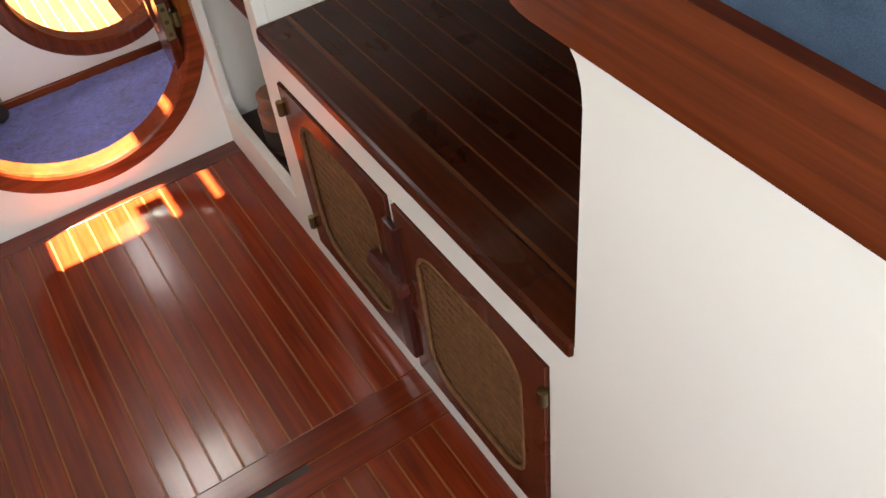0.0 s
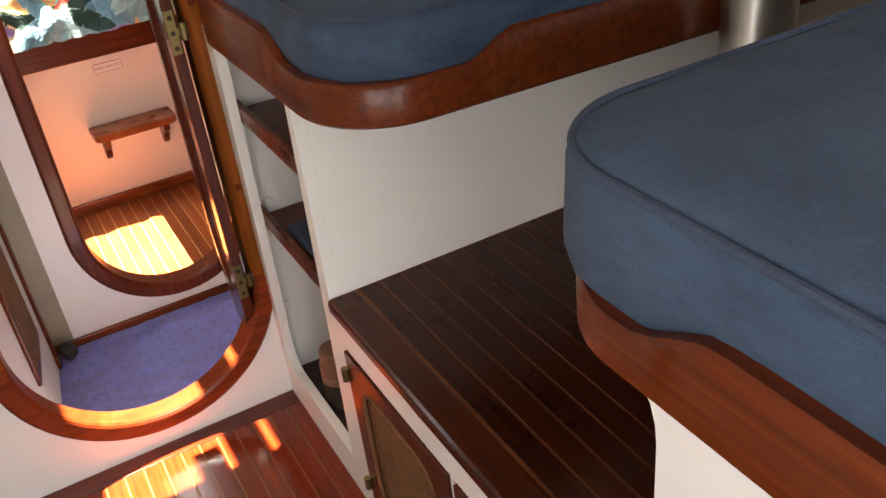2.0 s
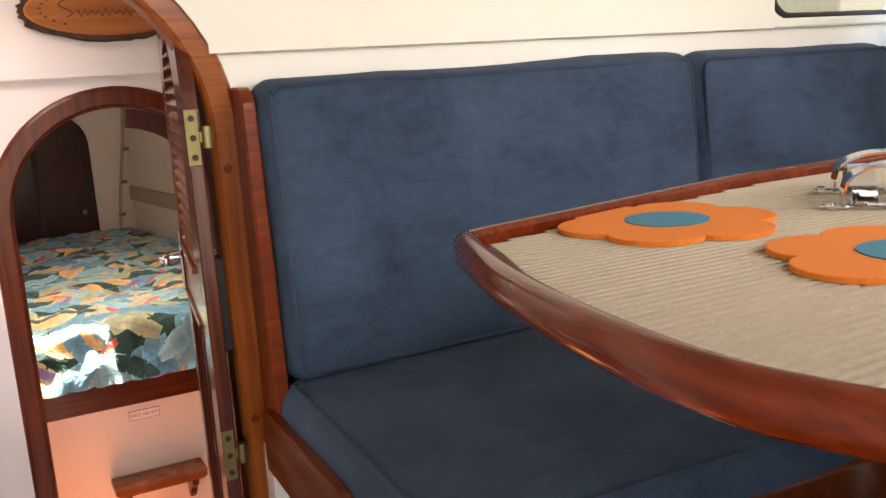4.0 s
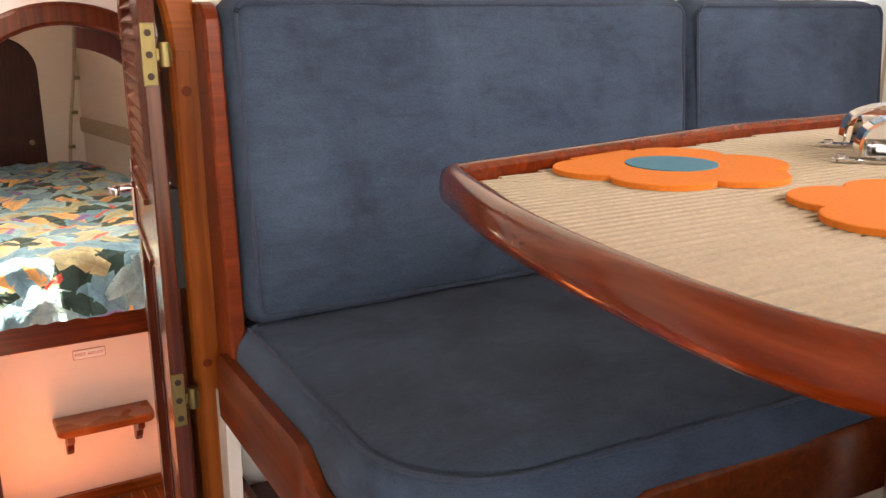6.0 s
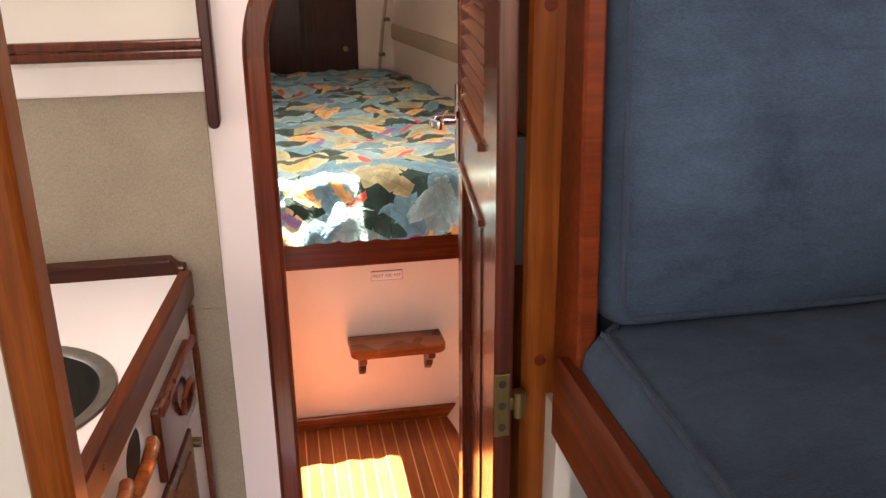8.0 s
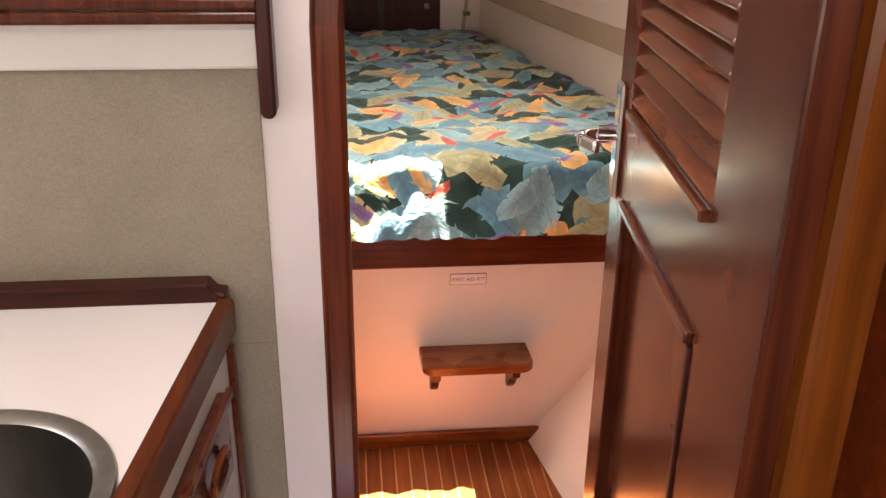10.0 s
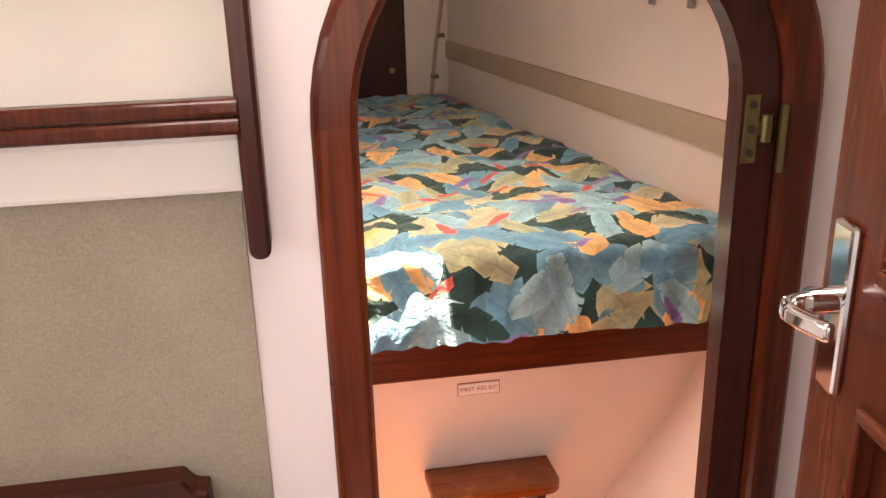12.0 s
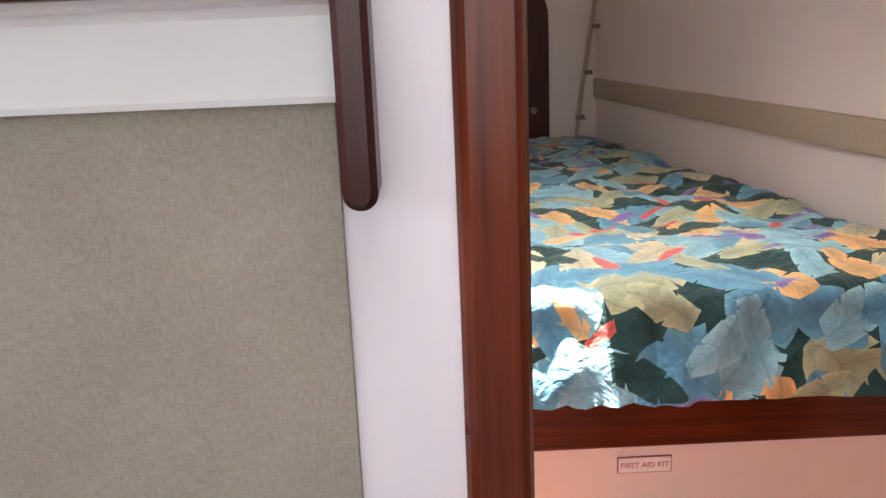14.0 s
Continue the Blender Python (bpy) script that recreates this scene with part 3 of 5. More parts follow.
for j in range(nv + 1):
    s = j / nv * 2.10
    if s < 0.13:
        y, z = 3.060 + 0.042 * s / 0.13, 0.437 + s
    elif s < 0.21:
        a = (s - 0.13) / 0.08 * math.pi / 2
        y, z = 3.102 + 0.05 * (1 - math.cos(a)), 0.567 + 0.05 * math.sin(a)
    else:
        y, z = 3.152 + (s - 0.21), 0.617
    row = []
    for i in range(nu + 1):
        u = i / nu
        hw = half_width(y) - 0.002
        x = HULL_MID - hw + 2 * hw * u
        lift = 0.016 * noise.noise((x * 4, s * 4, 1)) + 0.015 * noise.noise((x * 11, s * 11, 5)) + 0.008 * noise.noise((x * 26, s * 22, 2))
        lift += 0.011 * abs(math.sin(34 * x + 5 * noise.noise((x * 3, s * 3, 9)))) * max(0, 1 - s / 0.35)
        edge = min(u, 1 - u) * 2 * hw
        drop = 0.012 * max(0, 1 - edge / 0.04) ** 2
        fy = 0.35 + 0.65 * max(0, 1 - s / 0.2)
        row.append((bm.verts.new((x, y - lift * 1.3 * (s < 0.2) * fy, z + (lift - drop) * min(1, s / 0.12))), x, s))
    grid.append(row)
for j in range(nv):
    for i in range(nu):
        q = (grid[j][i], grid[j][i + 1], grid[j + 1][i + 1], grid[j + 1][i])
        f = bm.faces.new([k[0] for k in q])
        for lp, k in zip(f.loops, q):
            lp[uv].uv = (k[1] + 0.16, k[2] + 0.33)
edge_loop = [e for e in bm.edges if e.is_boundary]
got = bmesh.ops.extrude_edge_only(bm, edges=edge_loop)
for v in [v for v in got["geom"] if isinstance(v, bmesh.types.BMVert)]:
    v.co.z = 0.413
    v.co.y = max(v.co.y, 3.115)
mattress = thing("mattress", (0.25, 3.1, 0.437), "rumpled mattress in a tropical leaf print cover on the bunk", "mattress")
part("cover", bm, QUILT, mattress, "", True)
bm = bmesh.new()
loft(bm, rounded([(0.905, 3.030), (0.985, 3.036), (0.980, 3.080), (0.915, 3.075)], 0.008, 3), [(0.004, 0.438), (0, 0.442), (0.002, 0.452), (0.010, 0.462)])
part("sheet_corner", bm, WHITE, mattress, "white corner of a sheet", True)

aid = thing("first_aid_label", (0.382, 3.087, 0.313), "small white first aid sign on the bunk front", "sign")
box("plate", (0.338, 3.0845, 0.300), (0.427, 3.0885, 0.327), PLATE, aid, "", 0.001)
box("border", (0.3365, 3.0862, 0.2985), (0.4285, 3.0878, 0.3285), INK, aid, "thin dark red border", 0.0)
fc = bpy.data.curves.new("lettering", "FONT")
fc.body, fc.size, fc.extrude, fc.align_x, fc.align_y = "FIRST AID KIT", 0.0135, 0.0003, "CENTER", "CENTER"
fc.materials.append(INK)
fo = new("lettering", fc)
fo.parent = aid
fo.matrix_basis = pose(0.0005, -0.0032, 0.0005, 90, 0, 0)

step = thing("step", (0.398, 3.08, 0.126), "varnished teak step on two brackets under the bunk", "step")
bm = bmesh.new()
out = rounded([(0.259, 3.088), (0.537, 3.088), (0.540, 2.975), (0.262, 2.975)], [0.002, 0.002, 0.03, 0.03], 6)
loft(bm, out, [(0.003, 0.102), (0, 0.105), (0, 0.123), (0.004, 0.127)])
part("tread", bm, STEP_WOOD, step)
for x in (0.287, 0.487):
    bm = bmesh.new()
    loft(bm, [(2.988, 0.102), (3.088, 0.102), (3.088, 0.012), (3.066, 0.010), (3.045, 0.030), (3.028, 0.056), (3.010, 0.066), (2.990, 0.080)], [(0.002, 0), (0, 0.003), (0, 0.017), (0.002, 0.02)],
         Matrix(((0, 0, 1, x), (1, 0, 0, 0), (0, 1, 0, 0), (0, 0, 0, 1))))
    part("bracket", bm, TRIM, step)

panel = thing("bow_locker", (0.245, 5.05, 0.62), "dark mahogany round-topped locker door at the bow", "locker door")
bm = bmesh.new()
out = rounded([(-0.01, 0.45), (0.5, 0.45), (0.5, 1.215), (-0.01, 1.215)], [0.01, 0.01, 0.16, 0.16], 10)
loft(bm, out, [(0, 0), (0, 0.016), (0.006, 0.022)], Matrix(((1, 0, 0, 0), (0, 0, -1, 5.062), (0, 1, 0, 0), (0, 0, 0, 1))))
part("door", bm, DARK_PANEL, panel)
box("joint_strip", (0.228, 5.030, 0.46), (0.256, 5.041, 1.20), SHADOW, panel, "worn greyish joint strip", 0.002)
rod("knob", [(0.44, 5.045, 0.72), (0.44, 5.02, 0.72)], 0.012, BRASS, panel, "small brass knob")

rod_thing = thing("cable_conduit", (0.62, 5.0, 0.62), "thin beige cable conduit up the corner of the cabin", "conduit")
rod("pipe", [(0.592, 5.03, 0.55), (0.62, 5.03, 0.8), (0.66, 5.03, 1.05), (0.70, 5.03, 1.40)], 0.008, BEIGE, rod_thing)
for k in range(3):
    t = k / 2
    box("clip", (0.60 + 0.055 * t, 5.018, 0.68 + 0.33 * t), (0.63 + 0.055 * t, 5.058, 0.695 + 0.33 * t), BRASS, rod_thing, "small metal clip", 0.001)

strip = thing("hull_strip", (0.85, 4.0, 0.8), "beige padded strip along the cabin hull side", "trim strip")
bm = bmesh.new()
rows = []
for j in range(25):
    y = 2.45 + (5.05 - 2.45) * j / 24
    x = HULL_MID + half_width(y)
    rows.append([bm.verts.new((x + dx, y, z)) for dx, z in ((0.004, 0.755), (-0.010, 0.757), (-0.014, 0.770), (-0.014, 0.815), (-0.010, 0.828), (0.004, 0.830))])
for a, b in zip(rows, rows[1:]):
    for k in range(6):
        bm.faces.new((a[k - 1], a[k], b[k], b[k - 1]))
bm.faces.new(rows[0])
bm.faces.new(rows[-1])
part("padding", bm, BEIGE, strip, "", True)

port = thing("portlight", (0.92, 3.458, 1.16), "small bright portlight high on the cabin hull side", "window")
wx = HULL_MID + half_width(3.458) + 0.004
tilt = pose(wx, 3.458, 1.163, 0, 0, math.degrees(math.atan(0.1625)))
bm = bmesh.new()
for lo, hi in (((-0.012, -0.150, -0.085), (0.004, 0.150, -0.062)), ((-0.012, -0.150, 0.062), (0.004, 0.150, 0.085)), ((-0.012, -0.150, -0.062), (0.004, -0.128, 0.062)), ((-0.012, 0.128, -0.062), (0.004, 0.150, 0.062))):
    add_box(bm, lo, hi, tilt)
part("window_frame", bm, WHITE, port)
glow, gnt, gp = nodes_of("daylit_pane")
gp.inputs["Base Color"].default_value = (0.8, 0.8, 0.8, 1)
gp.inputs["Emission Color"].default_value = (1.0, 0.92, 0.78, 1)
gp.inputs["Emission Strength"].default_value = 2.2
box("pane", (-0.004, -0.128, -0.062), (0.002, 0.128, 0.062), glow, port, "pane bright with daylight", 0, tilt)
for dy in (-0.082, 0.082):
    box("hinge", (-0.020, dy - 0.008, -0.104), (-0.008, dy + 0.008, -0.080), DULL_STEEL, port, "small dull metal hinge", 0.002, tilt)

for dy in (-0.125, -0.04, 0.0, 0.04, 0.125):
    box("bolt", (-0.0145, dy - 0.004, -0.078), (-0.011, dy + 0.004, -0.070), BRASS, port, "small bolt head", 0.001, tilt)

# ---- doorways ----
door_1 = thing("door_frame", (0.1175, B1, 0.05), "golden teak round-ended door surround", "door frame")
ring_frame(*DOOR1, 0.041, B1 - 0.014, B1 + 0.034, (BOW_WOOD, FRAME_WOOD, BOW_RED), door_1)
door_2 = thing("door_frame", (0.320, B2, -0.12), "dark mahogany round-ended door surround", "door frame")
ring_frame(*DOOR2, 0.044, B2 - 0.016, B2 + 0.045, (FRAME_RED, FRAME_RED, FRAME_RED), door_2)
for x, z in ((0.362, 1.195), (0.362, 0.84), (0.362, 0.5)):
    rod("plug", [(x, B1 - 0.0150, z), (x, B1 - 0.012, z)], 0.0065, BOW_RED, door_1, "round timber plug", 12)


# black bar added for the dark gap between door edge and post
box("gap_bar", (0.3325, B1 - 0.006, 0.943), (0.3455, B1 + 0.030, 1.074), BLACK, door_1, "black bar standing in for the dark gap beside the post", 0.002)


def hinge_leaf(parent, m, label="aged brass hinge"):
    h = box("hinge", (-0.008, -0.0025, -0.036), (0.008, 0.0005, 0.036), BRASS, parent, label, 0.001, m)
    for dz in (-0.025, 0.0, 0.025):
        rod("screw", [m @ Vector((0, -0.0034, dz)), m @ Vector((0, -0.002, dz))], 0.0042, SHADOW, h, "dark screw head", 12)
    rod("knuckle", [m @ Vector((0.018, 0.0, -0.014)), m @ Vector((0.018, 0.0, 0.014))], 0.007, BRASS, h)
    box("tab", (0.008, -0.002, -0.007), (0.026, 0.003, 0.007), BRASS, h, "", 0.001, m)
    return h


# louvred door, swung open into the passage: local x runs from the hinge edge
swing = pose(0.309, 1.497, 0, 0, 0, 83.3)
DW, DT = 0.425, 0.019
louvre = thing("louvred_door", (0.31, 1.5, 0.1), "dark mahogany louvred door standing open into the passage", "door")


def in_door(lo, hi, name, mat, label="", bevel=0.003, parent=None):
    return box(name, lo, hi, mat, parent or louvre, label, bevel, swing)


bm = bmesh.new()
edges = []
half = DW / 2
STILE, LATCH = 0.108, 0.062
WIDE, MID = (DW - STILE - LATCH) / 2, (DW + STILE - LATCH) / 2
bow = [(MID + WIDE * math.cos(k * math.pi / 20), 1.252 + WIDE * math.sin(k * math.pi / 20)) for k in range(21)]
dip = [(MID - WIDE * math.cos(k * math.pi / 20), 0.325 - WIDE * math.sin(k * math.pi / 20)) for k in range(21)]
for lp in ([(p.x, p.y) for p in stadium(half, 0.11, 1.465, half)], bow + [(STILE, 1.047), (DW - LATCH, 1.047)], dip + [(DW - LATCH, 0.965), (STILE, 0.965)]):
    vs = [bm.verts.new((p[0], -DT, p[1])) for p in lp]
    edges += [bm.edges.new((vs[i - 1], vs[i])) for i in range(len(vs))]
bmesh.ops.triangle_fill(bm, edges=edges, use_beauty=True)
got = bmesh.ops.extrude_face_region(bm, geom=bm.faces[:])
bmesh.ops.translate(bm, vec=(0, DT, 0), verts=[v for v in got["geom"] if isinstance(v, bmesh.types.BMVert)])
bmesh.ops.transform(bm, matrix=swing, verts=bm.verts)
soft_edges(part("stile_frame", bm, DOOR_WOOD, louvre), 0.002)
in_door((STILE + 0.001, -DT * 0.92, 0.30), (DW - LATCH - 0.001, -DT * 0.62, 0.967), "lower_panel", DOOR_WOOD, "", 0)
in_door((STILE + 0.03, -DT * 0.90, 0.19), (DW - LATCH - 0.03, -DT * 0.64, 0.30), "panel_foot", DOOR_WOOD, "", 0)
in_door((STILE + 0.003, -0.002, 0.957), (DW - LATCH - 0.003, 0.005, 0.966), "bead", SLAT_WOOD, "paler worn bead", 0.002)
in_door((STILE + 0.003, -0.002, 1.040), (DW - LATCH - 0.003, 0.006, 1.049), "bead", SLAT_WOOD, "paler worn bead", 0.002)
# dark strip painted as the shadow line between stile and panel
in_door((STILE + 0.0005, -0.011, 0.31), (STILE + 0.009, 0.002, 0.956), "bead", DARK_PANEL, "dark strip for the shadow line beside the panel", 0.002)
z = 1.052
while z < 1.37:
    reach = WIDE if z < 1.24 else math.sqrt(max(0.0, WIDE ** 2 - (z + 0.012 - 1.252) ** 2))
    m = swing @ pose(MID, -DT / 2, z + 0.010, -48, 0, 0)
    if reach > 0.02:
        box("slat", (-reach, -0.0135, -0.0028), (reach, 0.0135, 0.0028), SLAT_WOOD, louvre, "", 0.002, m)
    z += 0.0187
for z in (1.240, 0.804, 0.32):
    hinge_leaf(louvre, pose(0.317, 1.4955, z))
for side, off in ((1, 0.0), (-1, -DT)):
    hd = in_door((DW - 0.040, min(off, off + side * 0.006), 0.957), (DW - 0.016, max(off, off + side * 0.006), 1.064), "handle_plate", CHROME, "polished chrome back plate")
    rod("spindle", [swing @ Vector((DW - 0.028, off + side * d, 1.016)) for d in (0.004, 0.012, 0.022)], 0.0085, CHROME, hd, "polished chrome spindle", 16)
    ctl = [(DW - 0.028, 0.0), (DW - 0.028, 0.014), (DW - 0.029, 0.028), (DW - 0.034, 0.037), (DW - 0.044, 0.039), (DW - 0.060, 0.034), (DW - 0.076, 0.027), (DW - 0.09, 0.020)]
    path = []
    for k in range(1, len(ctl) - 2):
        p0, p1, p2, p3 = (Vector(q) for q in ctl[k - 1:k + 3])
        path += [0.5 * (2 * p1 + (p2 - p0) * t + (2 * p0 - 5 * p1 + 4 * p2 - p3) * t * t + (3 * p1 - p0 - 3 * p2 + p3) * t ** 3) for t in (0.0, 0.2, 0.4, 0.6, 0.8)]
    bm = bmesh.new()
    strap(bm, [swing @ Vector((q.x, off + side * q.y, 1.016)) for q in path], 0.0115, 0.007, (0, 0, 1))
    soft_edges(part("lever", bm, CHROME, hd, "polished chrome lever", True), 0.003, 3)

# cabin door, swung well open behind its frame
swing2 = pose(0.528, B2 + 0.047, 0, 0, 0, 40)
cabin_door = thing("cabin_door", (0.528, B2 + 0.05, -0.1), "dark mahogany cabin door standing open", "door")
bm = bmesh.new()
loft(bm, stadium(0.20, -0.09, 1.28, 0.20), [(0.003, -0.006), (0, -0.003), (0, 0.02), (0.003, 0.023)], swing2 @ Matrix(((1, 0, 0, 0), (0, 0, 1, 0), (0, 1, 0, 0), (0, 0, 0, 1))))
part("leaf", bm, DOOR_WOOD, cabin_door)
bm = bmesh.new()
arc = [[bm.verts.new((p.x, y, p.y)) for p in stadium(*DOOR2, ins)[-4:] + stadium(*DOOR2, ins)[:14]] for ins, y in ((0.046, B2 - 0.004), (0.086, B2 - 0.004), (0.086, B2 + 0.026), (0.046, B2 + 0.026))]
for u, v in zip(arc, arc[1:] + arc[:1]):
    for k in range(17):
        bm.faces.new((u[k], u[k + 1], v[k + 1], v[k]))
for k in (0, 17):
    bm.faces.new([row[k] for row in arc])
part("door_edge", bm, DARK_PANEL, cabin_door, "dark edge of the door")
hinge_leaf(cabin_door, pose(0.503, B2 - 0.0045, 1.03, 0, 0, 0))
box("hinge", (0.529, B2 - 0.0185, 0.985), (0.536, B2 - 0.012, 1.055), BRASS, cabin_door, "aged brass hinge leaf", 0.001)

sign = thing("carved_sign", (0.33, B2, 1.465), "oval varnished timber sign with a bark edge and carved lettering", "sign")
for nm, ins, d0, d1, mat, lab in (("bark_edge", 0.0, 0.016, 0.034, BARK, "rough bark rim"), ("face", 0.012, 0.030, 0.038, SIGN_WOOD, "smooth orange timber face")):
    pts = []
    for k in range(72):
        a = k * math.tau / 72
        rr = 1 + (0.07 * noise.noise((math.cos(a) * 3, math.sin(a) * 3, 2)) + 0.05 * noise.noise((math.cos(a) * 9, math.sin(a) * 9, 4)) if ins == 0 else 0)
        pts.append(((0.172 - ins) * math.cos(a) * rr + 0.335, (0.062 - ins) * math.sin(a) * rr + 1.466))
    bm = bmesh.new()
    loft(bm, pts, [(0.002, d0), (0, d0 + 0.002), (0, d1 - 0.003), (0.004, d1)], Matrix(((1, 0, 0, 0), (0, 0, -1, B2), (0, 1, 0, 0), (0, 0, 0, 1))))
    part(nm, bm, mat, sign, lab)
rod("carved_mark", [(0.250 + 0.012 * math.sin(k * 0.7), B2 - 0.0382, 1.452 + 0.0036 * k) for k in range(10)], 0.0011, BARK, sign, "thin dark carved mark", 6)
rod("carved_mark", [(0.268 + 0.0022 * k, B2 - 0.0382, 1.460 + 0.006 * math.sin(k * 1.05) * (1 + 0.4 * math.sin(k * 0.31))) for k in range(52)], 0.0009, BARK, sign, "thin dark carved mark", 6)
for k in range(9):
    a = 2.2 + k * 0.22
    box("carved_dot", (0.335 + 0.135 * math.cos(a), B2 - 0.0386, 1.466 + 0.038 * math.sin(a)), (0.341 + 0.135 * math.cos(a), B2 - 0.0376, 1.469 + 0.038 * math.sin(a)), BARK, sign, "dark carved nick", 0.0)
setting(box("trim_beam", (-0.95, B2 - 0.016, 1.336), (0.70, B2 + 0.001, 1.62), LILAC, None, "", 0.003), "white header board over the cabin doorway", "trim")

# ---- saloon: locker fronts, platform, settees, table ----
XZ = Matrix(((1, 0, 0, 0), (0, 0, -1, 0), (0, 1, 0, 0), (0, 0, 0, 1)))   # outline in x and z, depth towards -y
YZ = Matrix(((0, 0, -1, 0), (1, 0, 0, 0), (0, 1, 0, 0), (0, 0, 0, 1)))   # outline in y and z, depth towards -x


def side_panel(name, outer, holes, x0, x1, mat, label):
    bm = bmesh.new()
    edges = []
    for loop in [outer] + holes:
        vs = [bm.verts.new((x0, p[0], p[1])) for p in loop]
        edges += [bm.edges.new((vs[i - 1], vs[i])) for i in range(len(vs))]
    bmesh.ops.triangle_fill(bm, edges=edges, use_beauty=True)
    got = bmesh.ops.extrude_face_region(bm, geom=bm.faces[:])
    bmesh.ops.translate(bm, vec=(x1 - x0, 0, 0), verts=[v for v in got["geom"] if isinstance(v, bmesh.types.BMVert)])
    return setting(part(name, bm, mat), label, "wall")


ROBE = rounded([(1.185, 0.085), (1.505, 0.085), (1.475, 0.79), (1.148, 0.79)], [0.01, 0.05, 0.02, 0.02], 6)
CANES = [(0.455, 0.772), (0.782, 1.105)]
outer = [(-0.60, 0.0), (B1, 0.0), (B1, 0.80), (1.131, 0.80), (1.131, PLAT - 0.004), (0.417, PLAT - 0.004), (0.415, 0.730), (0.417, 0.748), (0.423, 0.765), (0.434, 0.778), (0.450, 0.785), (0.450, 0.80), (-0.60, 0.80)]
holes = [[(v.x, v.y) for v in ROBE]] + [rect(a, 0.045, b, 0.385) for a, b in CANES]
side_panel("wall_aisle_front", outer, holes, AISLE, AISLE + 0.018, WHITE, "white painted locker front along the aisle")
setting(box("wall_locker_back", (0.72, 1.152, 0), (0.74, B1, 0.775), WHITE), "white back of the open locker", "wall")
setting(box("wall_locker_back_low", (0.72, 0.3, 0), (0.74, 1.115, PLAT - 0.035), WHITE), "white back of the lower lockers", "wall")
setting(box("wall_locker_partition", (AISLE + 0.018, 1.118, 0), (0.72, 1.131, PLAT - 0.02), WHITE), "white partition between the lockers", "wall")
setting(box("wall_seat_front_far", (AISLE + 0.018, 1.131, PLAT - 0.01), (1.76, 1.149, 0.80), WHITE, None, "", 0.002), "white front of the forward settee", "wall")
setting(box("wall_seat_front_near", (AISLE + 0.018, 0.399, PLAT - 0.01), (1.76, 0.417, 0.80), WHITE, None, "", 0.002), "white front of the aft settee", "wall")
setting(box("floor_platform", (AISLE + 0.004, 0.40, PLAT - 0.03), (1.76, 1.14, PLAT - 0.0012), SHADED_HOLLY, None, "", 0), "raised dinette platform of teak and holly strips, darkened for shade", "floor")
setting(box("trim_platform_nosing", (AISLE - 0.006, 0.418, PLAT - 0.022), (AISLE + 0.045, 1.130, PLAT + 0.002), PLATFORM, None, "", 0.006), "rounded teak nosing of the platform, darkened for shade", "trim")


def cane_door(y0, y1, hinge_low):
    d = thing("cane_locker_door", (AISLE, (y0 + y1) / 2, 0.05), "dark mahogany locker door with a woven cane panel", "cabinet door", "cane locker doors")
    a, b = y0 + 0.004, y1 - 0.004
    z0, z1 = 0.049, 0.381
    hole = rounded(rect(a + 0.042, z0 + 0.034, b - 0.042, z1 - 0.034), 0.05, 6)
    bm = bmesh.new()
    edges = []
    for lp in (rect(a, z0, b, z1), hole):
        vs = [bm.verts.new((AISLE - 0.004, p[0], p[1])) for p in lp]
        edges += [bm.edges.new((vs[i - 1], vs[i])) for i in range(len(vs))]
    bmesh.ops.triangle_fill(bm, edges=edges, use_beauty=True)
    got = bmesh.ops.extrude_face_region(bm, geom=bm.faces[:])
    bmesh.ops.translate(bm, vec=(0.018, 0, 0), verts=[v for v in got["geom"] if isinstance(v, bmesh.types.BMVert)])
    part("door_frame", bm, DOOR_WOOD, d)
    rod("bead", [(AISLE - 0.002, p.x, p.y) for p in rounded(rect(a + 0.044, z0 + 0.036, b - 0.044, z1 - 0.036), 0.05, 6)], 0.0035, CANE, d, "cane bead", 6, True)
    # dark sheet painted as the shade seen through the cane
    box("backing", (AISLE + 0.008, a + 0.03, z0 + 0.02), (AISLE + 0.013, b - 0.03, z1 - 0.02), SHADOW, d, "dark sheet for the shade behind the cane", 0)
    bm = bmesh.new()
    step_w = 0.0084
    y, k = a + 0.04, 0
    while y < b - 0.04:
        add_box(bm, (AISLE + 0.0035 + 0.001 * (k % 2), y, z0 + 0.03), (AISLE + 0.0062, y + 0.0040, z1 - 0.03))
        y, k = y + step_w, k + 1
    z, k = z0 + 0.032, 0
    while z < z1 - 0.034:
        add_box(bm, (AISLE + 0.003 + 0.001 * (k % 2), a + 0.036, z), (AISLE + 0.006, b - 0.036, z + 0.0040))
        z, k = z + step_w, k + 1
    tagged(part("cane_panel", bm, CANE, d, "woven cane panel"), kind="stuff")
    hy = y0 + 0.002 if hinge_low else y1 - 0.002
    for z in (0.095, 0.335):
        rod("hinge", [(AISLE - 0.008, hy, z - 0.012), (AISLE - 0.008, hy, z + 0.012)], 0.006, BRASS, d, "small brass hinge")
    return d


cane_door(*CANES[0], True)
cane_door(*CANES[1], False)
catch = thing("turn_button", (AISLE, 0.777, 0.24), "dark wooden turn button between the locker doors", "catch")
bm = bmesh.new()
loft(bm, rounded(rect(0.755, 0.215, 0.850, 0.245), 0.012, 4), [(0.002, 0.004), (0, 0.008), (0, 0.016), (0.005, 0.022)], Matrix.Translation((AISLE, 0, 0)) @ YZ)
part("button", bm, DARK_PANEL, catch)
box("post", (AISLE - 0.012, 0.762, 0.075), (AISLE - 0.001, 0.792, 0.345), DARK_PANEL, catch, "dark wooden block", 0.003)

